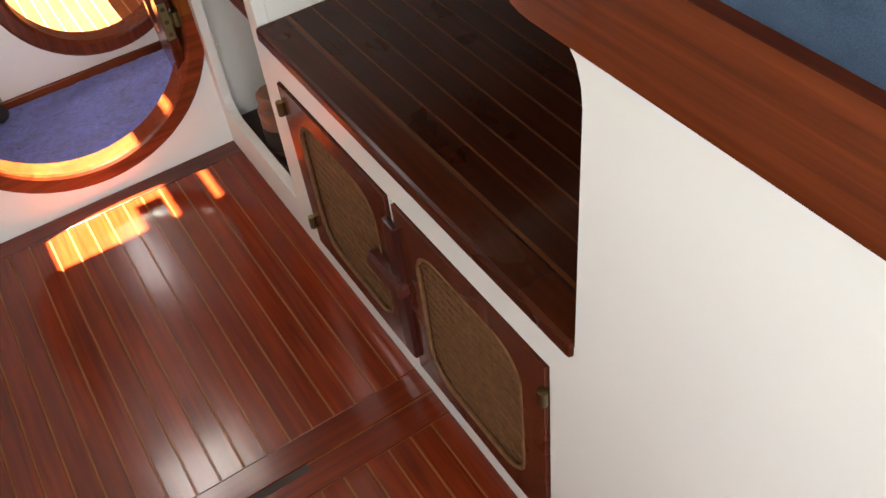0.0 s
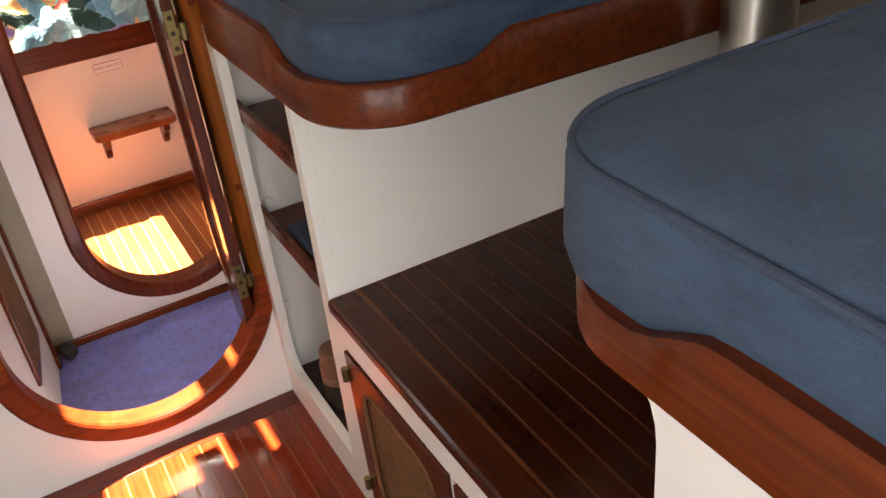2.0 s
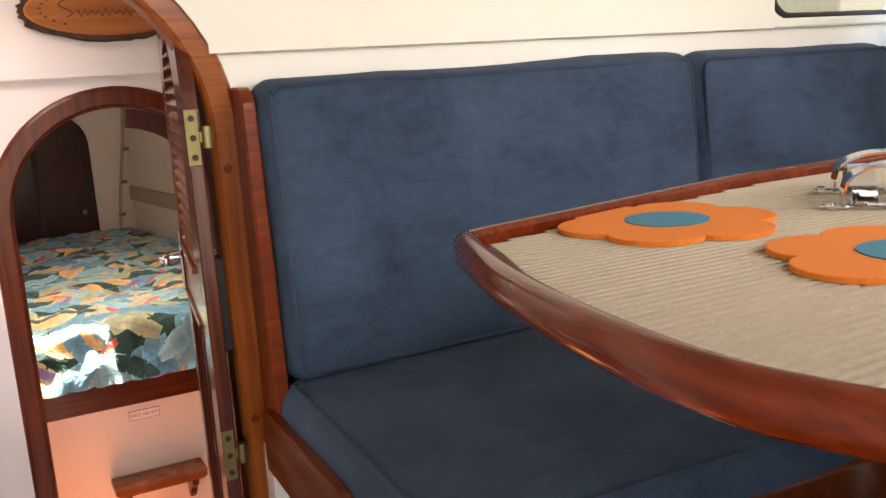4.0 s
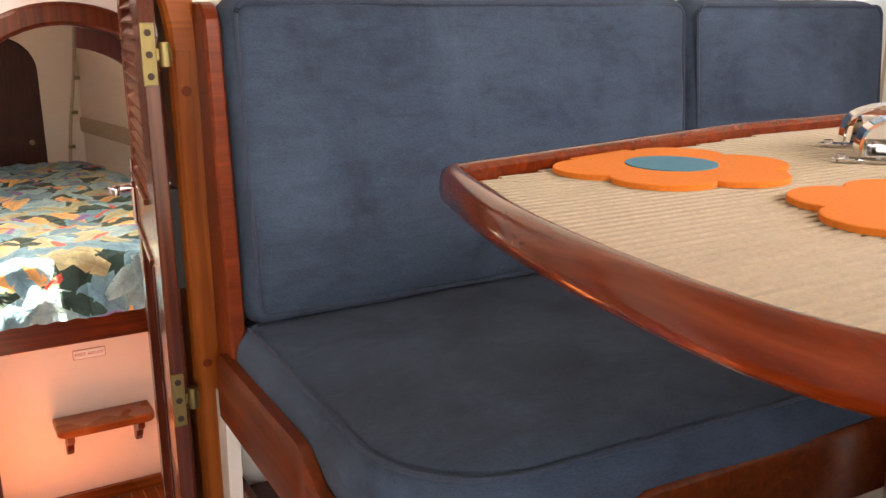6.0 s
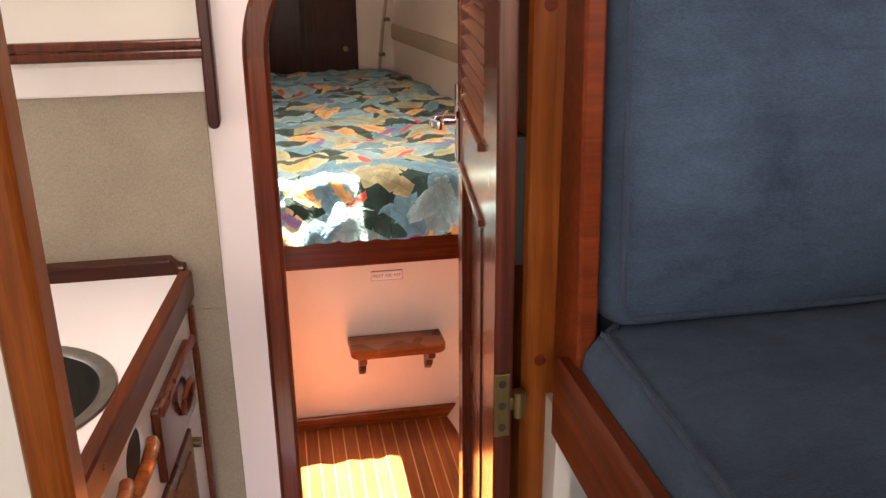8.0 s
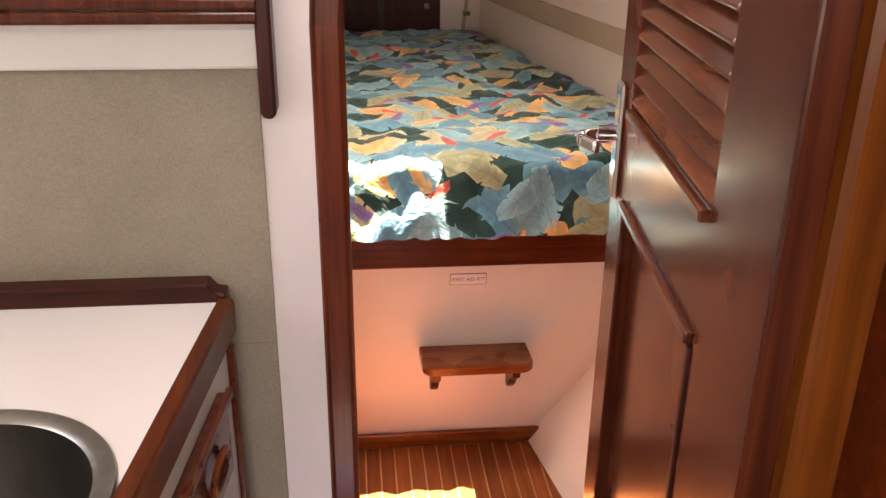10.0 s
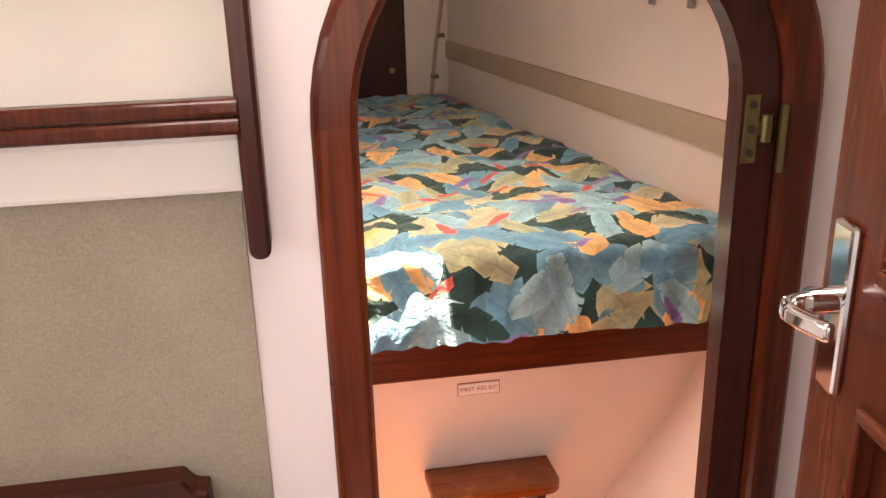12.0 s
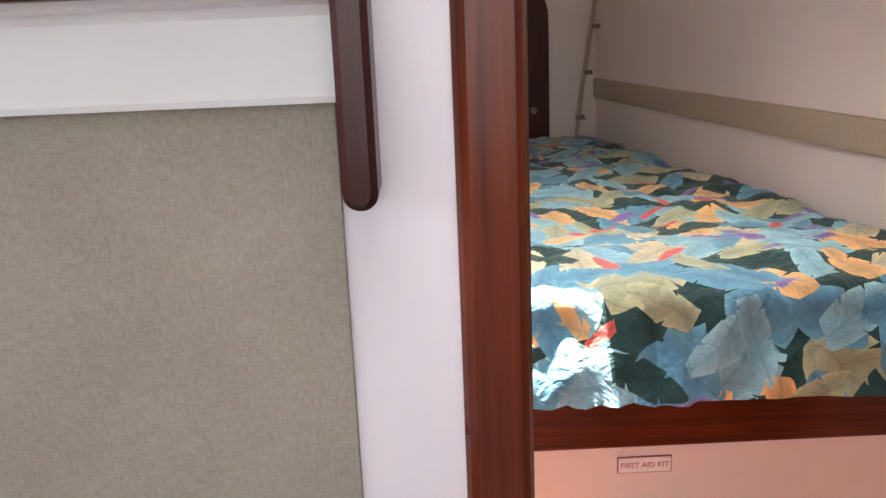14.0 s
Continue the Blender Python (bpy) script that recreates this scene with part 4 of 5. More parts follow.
for z, y0 in ((0.640, 1.15), (0.425, 1.17)):
    sh = thing("shelf", (0.5, 1.33, z), "dark mahogany shelf in the open locker", "shelf", "open locker shelves")
    box("board", (AISLE + 0.020, 1.135, z - 0.014), (0.72, B1 - 0.002, z), FRAME_RED, sh)
    box("lip", (AISLE + 0.019, 1.135, z), (AISLE + 0.030, B1 - 0.002, z + 0.022), FRAME_RED, sh)
for x, z in ((0.411, 0.444), (0.397, 0.21)):
    bung = thing("screw_bung", (x, B1 - 0.002, z), "round white plug over a screw in the open locker", "plug", "screw bungs")
    rod("cap", [(x, B1 - 0.0035, z), (x, B1 + 0.0002, z)], 0.012, CREAM, bung, "", 16)
    rod("rim", [(x + 0.012 * math.cos(a * math.tau / 20), B1 - 0.0028, z + 0.012 * math.sin(a * math.tau / 20)) for a in range(20)], 0.0009, CREAM, bung, "faint rim", 6, True)
jar = thing("jar", (0.434, 1.375, 0.05), "brown plastic screw-top jar in the open locker", "jar")
# floor coloured dark for the shade in the locker
setting(box("floor_locker", (AISLE + 0.018, 1.131, 0.0), (0.72, B1, 0.05), SHADOW, None, "", 0), "floor of the open locker, shade put into its dark colour", "floor")


def lathe(bm, at, prof, seg=24):
    rows = [[bm.verts.new((at[0] + r * math.cos(k * math.tau / seg), at[1] + r * math.sin(k * math.tau / seg), at[2] + h)) for k in range(seg)] for r, h in prof]
    for a, b in zip(rows, rows[1:]):
        for k in range(seg):
            bm.faces.new((a[k - 1], a[k], b[k], b[k - 1]))
    bm.faces.new(rows[0])
    bm.faces.new(rows[-1])


bm = bmesh.new()
lathe(bm, (0.434, 1.375, 0.05), [(0.033, 0), (0.036, 0.006), (0.036, 0.072), (0.033, 0.078), (0.036, 0.084), (0.035, 0.10), (0.026, 0.106)])
body = part("body", bm, CLAY, jar, "", True)
bm = bmesh.new()
lathe(bm, (0.434, 1.375, 0.156), [(0.030, 0), (0.032, 0.004), (0.032, 0.022), (0.028, 0.026)])
part("lid", bm, CLAY, body, "", True)
bm = bmesh.new()
lathe(bm, (0.434, 1.375, 0.064), [(0.0368, 0), (0.0368, 0.048)])
part("band", bm, SHADOW, body, "dark label band", True)
book = thing("folded_chart", (0.50, 1.33, 0.425), "dark blue folded paper packet on the locker shelf", "packet")
box("cover", (0.41, 1.25, 0.426), (0.60, 1.42, 0.446), PIPING, book, "", 0.003)
box("sheet", (0.43, 1.24, 0.447), (0.56, 1.36, 0.452), MAT, book, "pale folded sheet", 0.001)


def cushion(name, pts, z0, z1, m, label, r=0.03, puff=0.012, tuck=None, seam=(0.15, 0.42)):
    ob = thing(name, m @ Vector((sum(p[0] for p in pts) / len(pts), sum(p[1] for p in pts) / len(pts), z0)), label, "cushion", "dinette cushions")
    bm = bmesh.new()
    nr = normals_2d(pts)
    xs, ys = [p[0] for p in pts], [p[1] for p in pts]
    rings = [(r * 0.7, z0), (r * 0.2, z0 + r * 0.25), (0, z0 + r * 0.8), (-0.004, (z0 + z1) / 2), (0, z1 - r * 0.8), (r * 0.30, z1 - r * 0.22), (r * 0.8, z1)]
    if tuck:
        lip = [tuck(Vector(p)) for p in pts]
        rows = [[bm.verts.new((p[0] - q.x * 0.034, p[1] - q.y * 0.034, z0)) for p, q in zip(pts, nr)]]
        for i, dh in ((0.028, -0.018), (0.012, -0.012), (0.001, -0.002), (-0.004, 0.016)):
            rows.append([bm.verts.new((p[0] - q.x * i, p[1] - q.y * i, h + dh)) for p, q, h in zip(pts, nr, lip)])
        rows += [[bm.verts.new((p[0] - q.x * i, p[1] - q.y * i, h)) for p, q in zip(pts, nr)] for i, h in rings[4:]]
    else:
        rows = [[bm.verts.new((p[0] - q.x * i, p[1] - q.y * i, h)) for p, q in zip(pts, nr)] for i, h in rings]
    wide, deep = max(xs) - min(xs), max(ys) - min(ys)
    cx, cy = (max(xs) + min(xs)) / 2, (max(ys) + min(ys)) / 2
    spare = (wide - deep) / 2
    base = [(v.co.x, v.co.y) for v in rows[-1]]
    for k in range(1, 11):
        f = k / 10
        h = z1 + puff * f * (2 - f)
        row = []
        for x, y in base:
            tx = min(max(x, cx - max(spare, 0.0)), cx + max(spare, 0.0))
            ty = min(max(y, cy - max(-spare, 0.0)), cy + max(-spare, 0.0))
            row.append(bm.verts.new((x + (tx - x) * f, y + (ty - y) * f, h)))
        rows.append(row)
    n = len(pts)
    for a, b in zip(rows, rows[1:]):
        for i in range(n):
            bm.faces.new((a[i - 1], a[i], b[i], b[i - 1]))
    bm.faces.new(rows[0])
    bmesh.ops.remove_doubles(bm, verts=rows[-1], dist=0.0001)
    bmesh.ops.transform(bm, matrix=m, verts=bm.verts)
    for v in bm.verts:
        v.co += Vector((noise.noise(v.co * 6), noise.noise(v.co * 6 + Vector((5, 0, 0))), noise.noise(v.co * 5 + Vector((0, 7, 0))))) * 0.007
        v.co += Vector((noise.noise(v.co * 17), noise.noise(v.co * 17 + Vector((5, 0, 0))), noise.noise(v.co * 17 + Vector((0, 7, 0))))) * 0.002
    part("cover", bm, DENIM, ob, "", True)
    for h, i in ((z1 - r * seam[0], r * seam[1]), (z0 + r * 0.4, 0.002))[:1 if tuck else 2]:
        rod("piping", [m @ Vector((p[0] - q.x * i, p[1] - q.y * i, h)) for p, q in zip(pts, nr)], 0.0036, PIPING, ob, "dark blue piping", 6, True)
    return ob


I4 = Matrix.Identity(4)


def dense(pts, gap=0.05):
    out = []
    for i in range(len(pts)):
        a, b = Vector(pts[i]), Vector(pts[(i + 1) % len(pts)])
        k = max(1, int((b - a).length / gap))
        out += [a + (b - a) * j / k for j in range(k)]
    return out


FAR_FRONT = 0.945
far_out = rounded([(0.362, 1.50), (0.362, FAR_FRONT + 0.005), (1.70, FAR_FRONT - 0.04), (1.70, 1.50)], [0.01, 0.13, 0.02, 0.02], 12)
cushion("seat_cushion", dense(rounded([(0.404, 1.50), (0.404, 1.454), (0.386, 1.440), (0.375, FAR_FRONT + 0.012), (1.70, FAR_FRONT - 0.03), (1.70, 1.50)], [0.01, 0.006, 0.006, 0.13, 0.03, 0.03], 10)), 0.815, 0.909, I4, "faded blue denim seat cushion on the forward settee", 0.030, 0.010)


def dipped(p, corner, top, reach=0.15, ease=0.07):
    """The height of a settee trim at p: lower round its corner."""
    f = min(1.0, max(0.0, ((p - Vector(corner)).length - reach) / ease))
    return top - 0.032 * (1 - f * f * (3 - 2 * f))


def near_lip(p):
    return dipped(p, (0.385, 0.518), 0.853, 0.085, 0.085)


near_out = rounded([(0.352, -0.115), (1.70, -0.115), (1.70, 0.549), (0.352, 0.549)], [0.02, 0.02, 0.02, 0.10], 12)
cushion("seat_cushion", dense(rounded([(0.368, -0.115), (1.70, -0.115), (1.70, 0.590), (0.368, 0.590)], [0.03, 0.03, 0.03, 0.115], 12)), 0.838, 0.928, I4, "faded blue denim seat cushion on the aft settee", 0.026, 0.012, near_lip, (0.25, 0.20))
lean = Matrix.Translation((0, 1.512, 0.90)) @ pose(0, 0, 0, -5) @ XZ
for a, b, lab in ((0.401, 1.134, "tall faded blue denim back cushion against the bulkhead"), (1.142, 1.625, "narrow faded blue denim back cushion against the bulkhead")):
    cushion("back_cushion", dense(rounded(rect(a, 0.0, b, 0.405), 0.03, 5)), 0.0, 0.088, lean, lab, 0.028, 0.012)


def settee_trim(name, pts, dips, z0, z1, label, start):
    """A timber fiddle round the edge of a settee, lower round its corner."""
    ob = thing(name, (pts[0].x, pts[0].y, z0), label, "settee trim")
    path = dense(pts, 0.02)
    nr = normals_2d(path)
    bm = bmesh.new()
    rows = []
    for p, q in zip(path, nr):
        if not (start(p)):
            continue
        top = dipped(p, dips[0], z1, *dips[1:])
        prof = [(0.022, z0), (0.004, z0), (0, z0 + 0.004), (0, top - 0.006), (0.005, top), (0.017, top), (0.022, top - 0.006)]
        rows.append([bm.verts.new((p.x - q.x * i, p.y - q.y * i, z)) for i, z in prof])
    for a, b in zip(rows, rows[1:]):
        if (a[0].co - b[0].co).length < 0.08:
            for k in range(7):
                bm.faces.new((a[k - 1], a[k], b[k], b[k - 1]))
    bm.faces.new(rows[0])
    bm.faces.new(rows[-1])
    part("fiddle", bm, TRIM_Y, ob, "", True)
    bm = bmesh.new()
    loft(bm, [(p.x, p.y) for p in path], [(0.010, z0 + 0.008), (0.010, z0 + 0.036)])
    part("seat_board", bm, TRIM_Y, ob)
    return ob


settee_trim("settee_edge", far_out, [(0.395, FAR_FRONT + 0.03)], 0.778, 0.866, "mahogany edge trim of the forward settee", lambda p: p.y < 1.49 and p.x < 1.69)
settee_trim("settee_edge", near_out, [(0.385, 0.518), 0.085, 0.085], 0.788, 0.862, "mahogany edge trim of the aft settee", lambda p: p.y > -0.10 and p.x < 1.69)
end_board = thing("settee_end_board", (0.398, 1.46, 0.86), "varnished mahogany end board beside the back cushion", "end board")
bm = bmesh.new()
loft(bm, rounded([(1.440, 0.80), (1.529, 0.80), (1.529, 1.30), (1.472, 1.30)], [0.0, 0.0, 0.005, 0.03], 6), [(0.003, -0.397), (0, -0.394), (0, -0.380), (0.003, -0.377)], YZ)
part("board", bm, BOW_RED, end_board)

table = thing("dinette_table", (0.9, 0.76, PLAT), "mahogany-rimmed dinette table on a stainless pedestal", "table")
def spline(pts, n=10):
    out = []
    for i in range(1, len(pts) - 2):
        p0, p1, p2, p3 = (Vector(q) for q in pts[i - 1:i + 3])
        for k in range(n):
            t = k / n
            out.append(0.5 * ((2 * p1) + (p2 - p0) * t + (2 * p0 - 5 * p1 + 4 * p2 - p3) * t * t + (3 * p1 - p0 - 3 * p2 + p3) * t ** 3))
    return out


curve = spline([(0.39, 0.47), (0.400, 0.527), (0.368, 0.62), (0.366, 0.72), (0.387, 0.86), (0.431, 1.008), (0.46, 1.07)])[1:]
tab = [(v.x, v.y) for v in curve] + [(0.434, 1.013), (0.443, 1.018)] + [(v.x, v.y) for v in rounded([(0.46, 1.023), (0.84, 1.102), (1.47, 1.123), (1.47, 0.40), (0.76, 0.425), (0.425, 0.513)], [0, 0.3, 0.05, 0.05, 0.3, 0.0], 8)] + [(0.410, 0.518)]
tab = dense(tab[::-1], 0.03)
bm = bmesh.new()
nr = normals_2d(tab)
prof = [(0.006, 1.138), (0.001, 1.143), (0.0, 1.150), (0.001, 1.161), (0.005, 1.1655), (0.010, 1.168), (0.0155, 1.1668), (0.0205, 1.1625), (0.0212, 1.146), (0.030, 1.138)]
rows = [[bm.verts.new((p.x - q.x * i, p.y - q.y * i, z)) for p, q in zip(tab, nr)] for i, z in prof]
for a, b in zip(rows, rows[1:] + rows[:1]):
    for i in range(len(tab)):
        bm.faces.new((a[i - 1], a[i], b[i], b[i - 1]))
rim = part("rim", bm, RIM_WOOD, table, "glossy mahogany rim", True)
bm = bmesh.new()
loft(bm, tab, [(0.024, 1.139), (0.0225, 1.148)])
part("tabletop", bm, MAT, table)
bm = bmesh.new()
lathe(bm, (0.965, 0.885, PLAT), [(0.09, 0), (0.09, 0.008), (0.055, 0.014), (0.05, 0.02), (0.05, 0.665)], 40)
part("pedestal", bm, STEEL, table, "brushed stainless pedestal", True)

mat_thing = thing("ribbed_mat", (0.8, 0.75, 1.15), "beige ribbed non-slip mat covering the table top", "table mat")
bm = bmesh.new()
y = 0.43
ins_pts = [Vector((p.x - q.x * 0.026, p.y - q.y * 0.026)) for p, q in zip(tab, nr)]


def crossing(y):
    xs = []
    for i in range(len(ins_pts)):
        a, b = ins_pts[i - 1], ins_pts[i]
        if (a.y - y) * (b.y - y) < 0:
            xs.append(a.x + (b.x - a.x) * (y - a.y) / (b.y - a.y))
    return (min(xs), max(xs)) if len(xs) > 1 else None


while y < 1.10:
    c = crossing(y)
    if c:
        lip = 0.012 * (0.5 + noise.noise((y * 9, 0, 0)))
        v = [bm.verts.new((x, y + e, z)) for x in (c[0] + lip, c[1]) for e, z in ((-0.0044, 1.1485), (-0.0026, 1.1555), (0.0026, 1.1555), (0.0044, 1.1485))]
        for k in range(3):
            bm.faces.new((v[k], v[k + 1], v[k + 5], v[k + 4]))
        bm.faces.new(v[:4])
        bm.faces.new(v[4:])
    y += 0.0095
tagged(part("rib", bm, MAT, mat_thing), kind="stuff")


def flower(at, turn, label):
    f = thing("flower_coaster", (at[0], at[1], 1.152), label, "placemat", "flower coasters")
    pts = []
    for k in range(120):
        a = k * math.tau / 120
        s = a * 6 / 2
        r = 0.080 + 0.021 * abs(math.sin(s)) ** 0.7
        pts.append((at[0] + r * math.cos(a + turn), at[1] + r * math.sin(a + turn)))
    bm = bmesh.new()
    loft(bm, pts, [(0, 1.1557), (0, 1.1597), (0.001, 1.1603)])
    part("petals", bm, ORANGE, f, "orange felt petals")
    bm = bmesh.new()
    lathe(bm, (at[0], at[1], 1.1601), [(0.038, 0), (0.038, 0.0012)], 40)
    part("centre", bm, TEAL, f, "teal round centre")


flower((0.625, 0.957), 0.2, "orange flower-shaped felt placemat with a teal centre")
flower((0.658, 0.738), 0.5, "orange flower-shaped felt placemat with a teal centre")

rack = thing("chrome_rack", (0.90, 0.92, 1.152), "folding polished steel rack on the table", "rack")


def loop_strip(c, yaw, length, height, width):
    m = Matrix.Translation(c) @ pose(0, 0, 0, 0, 0, yaw)
    pts = []
    for k in range(25):
        a = math.pi * k / 24
        pts.append(m @ Vector((-math.cos(a) * length / 2 * (1 if abs(math.cos(a)) < 0.95 else 0.98), 0, 0.004 + height * math.sin(a) ** 0.6)))
    bm = bmesh.new()
    strap(bm, pts, width, 0.0025, m.to_3x3() @ Vector((0, 1, 0)))
    part("hoop", bm, CHROME, rack, "bent steel hoop", True)


for dx, dy in ((0.0, 0.0), (0.072, 0.068)):
    c0 = Vector((0.824 + dx, 0.868 + dy, 1.156))
    m = Matrix.Translation(c0) @ pose(0, 0, 0, 0, 0, -45)
    bm = bmesh.new()
    loft(bm, [((m @ Vector((p.x, p.y, 0))).x, (m @ Vector((p.x, p.y, 0))).y) for p in rounded(rect(-0.069, -0.009, 0.069, 0.009), 0.008, 5)], [(0, 1.1562), (0, 1.1588), (0.001, 1.1594)])
    part("foot_bar", bm, CHROME, rack, "flat steel foot bar")
    loop_strip((c0.x, c0.y, 1.158), -45, 0.100, 0.036, 0.030)
    for s in (-0.061, 0.061):
        p = m @ Vector((s, 0, 0))
        rod("knob", [(p.x, p.y, 1.1585), (p.x, p.y, 1.1625)], 0.0045, CHROME, rack, "", 10)
for s in (-0.03, 0.03):
    a = Matrix.Translation((0.824, 0.868, 0)) @ pose(0, 0, 0, 0, 0, -45) @ Vector((s, 0, 0))
    bm = bmesh.new()
    strap(bm, [(a.x + 0.072 * k / 8, a.y + 0.068 * k / 8, 1.161 + 0.030 * math.sin(math.pi * k / 8)) for k in range(9)], 0.024, 0.002, (0.7, -0.7, 0))
    part("cross_strap", bm, CHROME, rack, "bent steel strap", True)

window_1 = thing("window", (1.58, B1, 1.5), "smoked dark window over the settee", "window")
bm = bmesh.new()
loft(bm, rounded(rect(WX, WZ, 1.74, 1.62), 0.05, 8), [(0.004, 0), (0.004, 0.006)], Matrix.Translation((0, B1 + 0.012, 0)) @ XZ)
pane = part("pane", bm, TINTED, window_1, "smoked acrylic pane")
rod("gasket", [(p.x, B1 - 0.002, p.y) for p in rounded(rect(WX, WZ, 1.74, 1.62), 0.05, 8)], 0.006, BLACK, window_1, "black rubber gasket", 8, True)

curtain = thing("curtain", (1.70, 1.2, 0.9), "beige striped curtain hanging at the hull side", "curtain")
bm = bmesh.new()
rows = []
for j in range(90):
    s = j / 89
    px = 1.645 + 0.09 * s + 0.012 * math.sin(s * 50)
    py = 1.46 - 0.50 * s + 0.012 * math.cos(s * 50)
    rows.append([bm.verts.new((px + d, py, z)) for d in (0, 0.002) for z in (0.96, 1.15, 1.36, 1.62)])
for a, b in zip(rows, rows[1:]):
    for k in (0, 1, 2, 4, 5, 6):
        bm.faces.new((a[k], a[k + 1], b[k + 1], b[k]))
part("drape", bm, CURTAIN, curtain, "", True)

# ---- galley ----
def gx(y):
    return -0.066 - 0.10 * (2.24 - y)


counter = thing("galley_counter", (-0.4, 1.9, 0.66), "white laminate galley counter with a mahogany fiddle", "counter")
sink_c, sink_r = (-0.285, 1.835), 0.153
bm = bmesh.new()
edges = []
ring = [(sink_c[0] + sink_r * math.cos(k * math.tau / 48), sink_c[1] + sink_r * math.sin(k * math.tau / 48)) for k in range(48)]
for lp in ([(-0.94, 1.565), (gx(1.565) - 0.018, 1.565), (gx(2.25) - 0.018, 2.25), (-0.94, 2.25)], ring):
    vs = [bm.verts.new((p[0], p[1], 0.659)) for p in lp]
    edges += [bm.edges.new((vs[i - 1], vs[i])) for i in range(len(vs))]
bmesh.ops.triangle_fill(bm, edges=edges, use_beauty=True)
got = bmesh.ops.extrude_face_region(bm, geom=bm.faces[:])
bmesh.ops.translate(bm, vec=(0, 0, 0.025), verts=[v for v in got["geom"] if isinstance(v, bmesh.types.BMVert)])
part("worktop", bm, LAMINATE, counter)
bm = bmesh.new()
loft(bm, [(gx(1.565) - 0.018, 1.565), (gx(1.565) + 0.006, 1.565), (gx(2.240) + 0.006, 2.240), (gx(2.240) - 0.018, 2.240)], [(0.002, 0.642), (0, 0.646), (0, 0.689), (0.003, 0.694)])
part("front_fiddle", bm, TRIM_Y, counter, "mahogany front edge")
bm = bmesh.new()
loft(bm, rounded([(-0.94, 0.66), (-0.072, 0.66), (-0.072, 0.696), (-0.086, 0.698), (-0.097, 0.712), (-0.94, 0.712)], [0, 0, 0.004, 0.010, 0.004, 0], 4), [(0.002, -2.282), (0, -2.279), (0, -2.252), (0.003, -2.249)], XZ)
part("back_fiddle", bm, DARK_TRIM, counter, "mahogany upstand")

sink = thing("sink", (sink_c[0], sink_c[1], 0.55), "round stainless sink set into the counter", "sink")
bm = bmesh.new()
prof = [(sink_r + 0.007, 0.685), (sink_r + 0.005, 0.6885), (sink_r - 0.010, 0.689), (sink_r - 0.017, 0.684), (sink_r - 0.022, 0.60), (sink_r - 0.04, 0.545), (sink_r - 0.065, 0.532), (0.02, 0.527), (0.02, 0.523), (sink_r - 0.062, 0.528), (sink_r - 0.036, 0.545), (sink_r - 0.018, 0.60), (sink_r - 0.006, 0.682)]
seg = 56
rows = [[bm.verts.new((sink_c[0] + r * math.cos(k * math.tau / seg), sink_c[1] + r * math.sin(k * math.tau / seg), z)) for k in range(seg)] for r, z in prof]
for a, b in zip(rows, rows[1:] + rows[:1]):
    for k in range(seg):
        bm.faces.new((a[k - 1], a[k], b[k], b[k - 1]))
bowl = part("bowl", bm, DULL_STEEL, sink, "", True)
bm = bmesh.new()
lathe(bm, (sink_c[0], sink_c[1], 0.5275), [(0.022, 0), (0.022, 0.003), (0.016, 0.001)], 20)
part("drain", bm, CHROME, bowl, "chrome drain", True)

tap = thing("tap", (-0.435, 2.13, 0.684), "curved chrome tap at the back of the sink", "tap")
turn = [(-0.3725 - 0.0625 * math.cos(k * math.pi / 12), 2.075 + 0.055 * math.cos(k * math.pi / 12), 0.765 + 0.05 * math.sin(k * math.pi / 12)) for k in range(13)]
rod("spout", [(-0.435, 2.13, 0.684), (-0.435, 2.13, 0.73)] + turn + [(-0.31, 2.02, 0.748)], 0.009, CHROME, tap, "", 14)
bm = bmesh.new()
lathe(bm, (-0.435, 2.13, 0.684), [(0.024, 0), (0.024, 0.006), (0.016, 0.012), (0.013, 0.03)], 24)
part("base", bm, CHROME, tap, "", True)

# galley front: local x along the front towards the bow, local y into the unit
gm = Matrix.Translation((gx(1.565), 1.565, 0)) @ pose(0, 0, 0, 0, 0, math.degrees(math.atan2(0.685, 0.0685)))
unit = thing("galley_cabinet", (gx(1.9), 1.9, LOW), "white galley cabinet front with mahogany drawer and handholds", "cabinet")
L = 0.650
bm = bmesh.new()
edges = []
slot = rounded(rect(0.200, 0.560, 0.288, 0.630), 0.033, 6)
for lp in (rect(0.0, LOW, L, 0.642), slot):
    vs = [bm.verts.new((p[0], 0, p[1])) for p in lp]
    edges += [bm.edges.new((vs[i - 1], vs[i])) for i in range(len(vs))]
bmesh.ops.triangle_fill(bm, edges=edges, use_beauty=True)
got = bmesh.ops.extrude_face_region(bm, geom=bm.faces[:])
bmesh.ops.translate(bm, vec=(0, 0.016, 0), verts=[v for v in got["geom"] if isinstance(v, bmesh.types.BMVert)])
bmesh.ops.transform(bm, matrix=gm, verts=bm.verts)
part("front_panel", bm, WHITE, unit)
# dark sheet in place of the shaded cabinet interior
box("inside", (0.0, 0.3, LOW), (L, 0.31, 0.64), SHADOW, unit, "dark sheet standing in for shade inside the cabinet", 0, gm)
# black sheet close behind the panel stands in for the slot's deep shade
box("slot_shade", (0.2005, 0.005, 0.5605), (0.2875, 0.020, 0.6295), BLACK, unit, "black sheet standing in for the shade inside the slot", 0, gm)
box("end_post", (L - 0.018, -0.010, LOW), (L, -0.0005, 0.641), TRIM_Y, unit, "mahogany corner strip", 0.003, gm)
drawer = box("drawer_front", (0.330, -0.014, 0.490), (0.572, -0.0005, 0.612), DOOR_WOOD, unit, "dark mahogany drawer front", 0.004, gm)
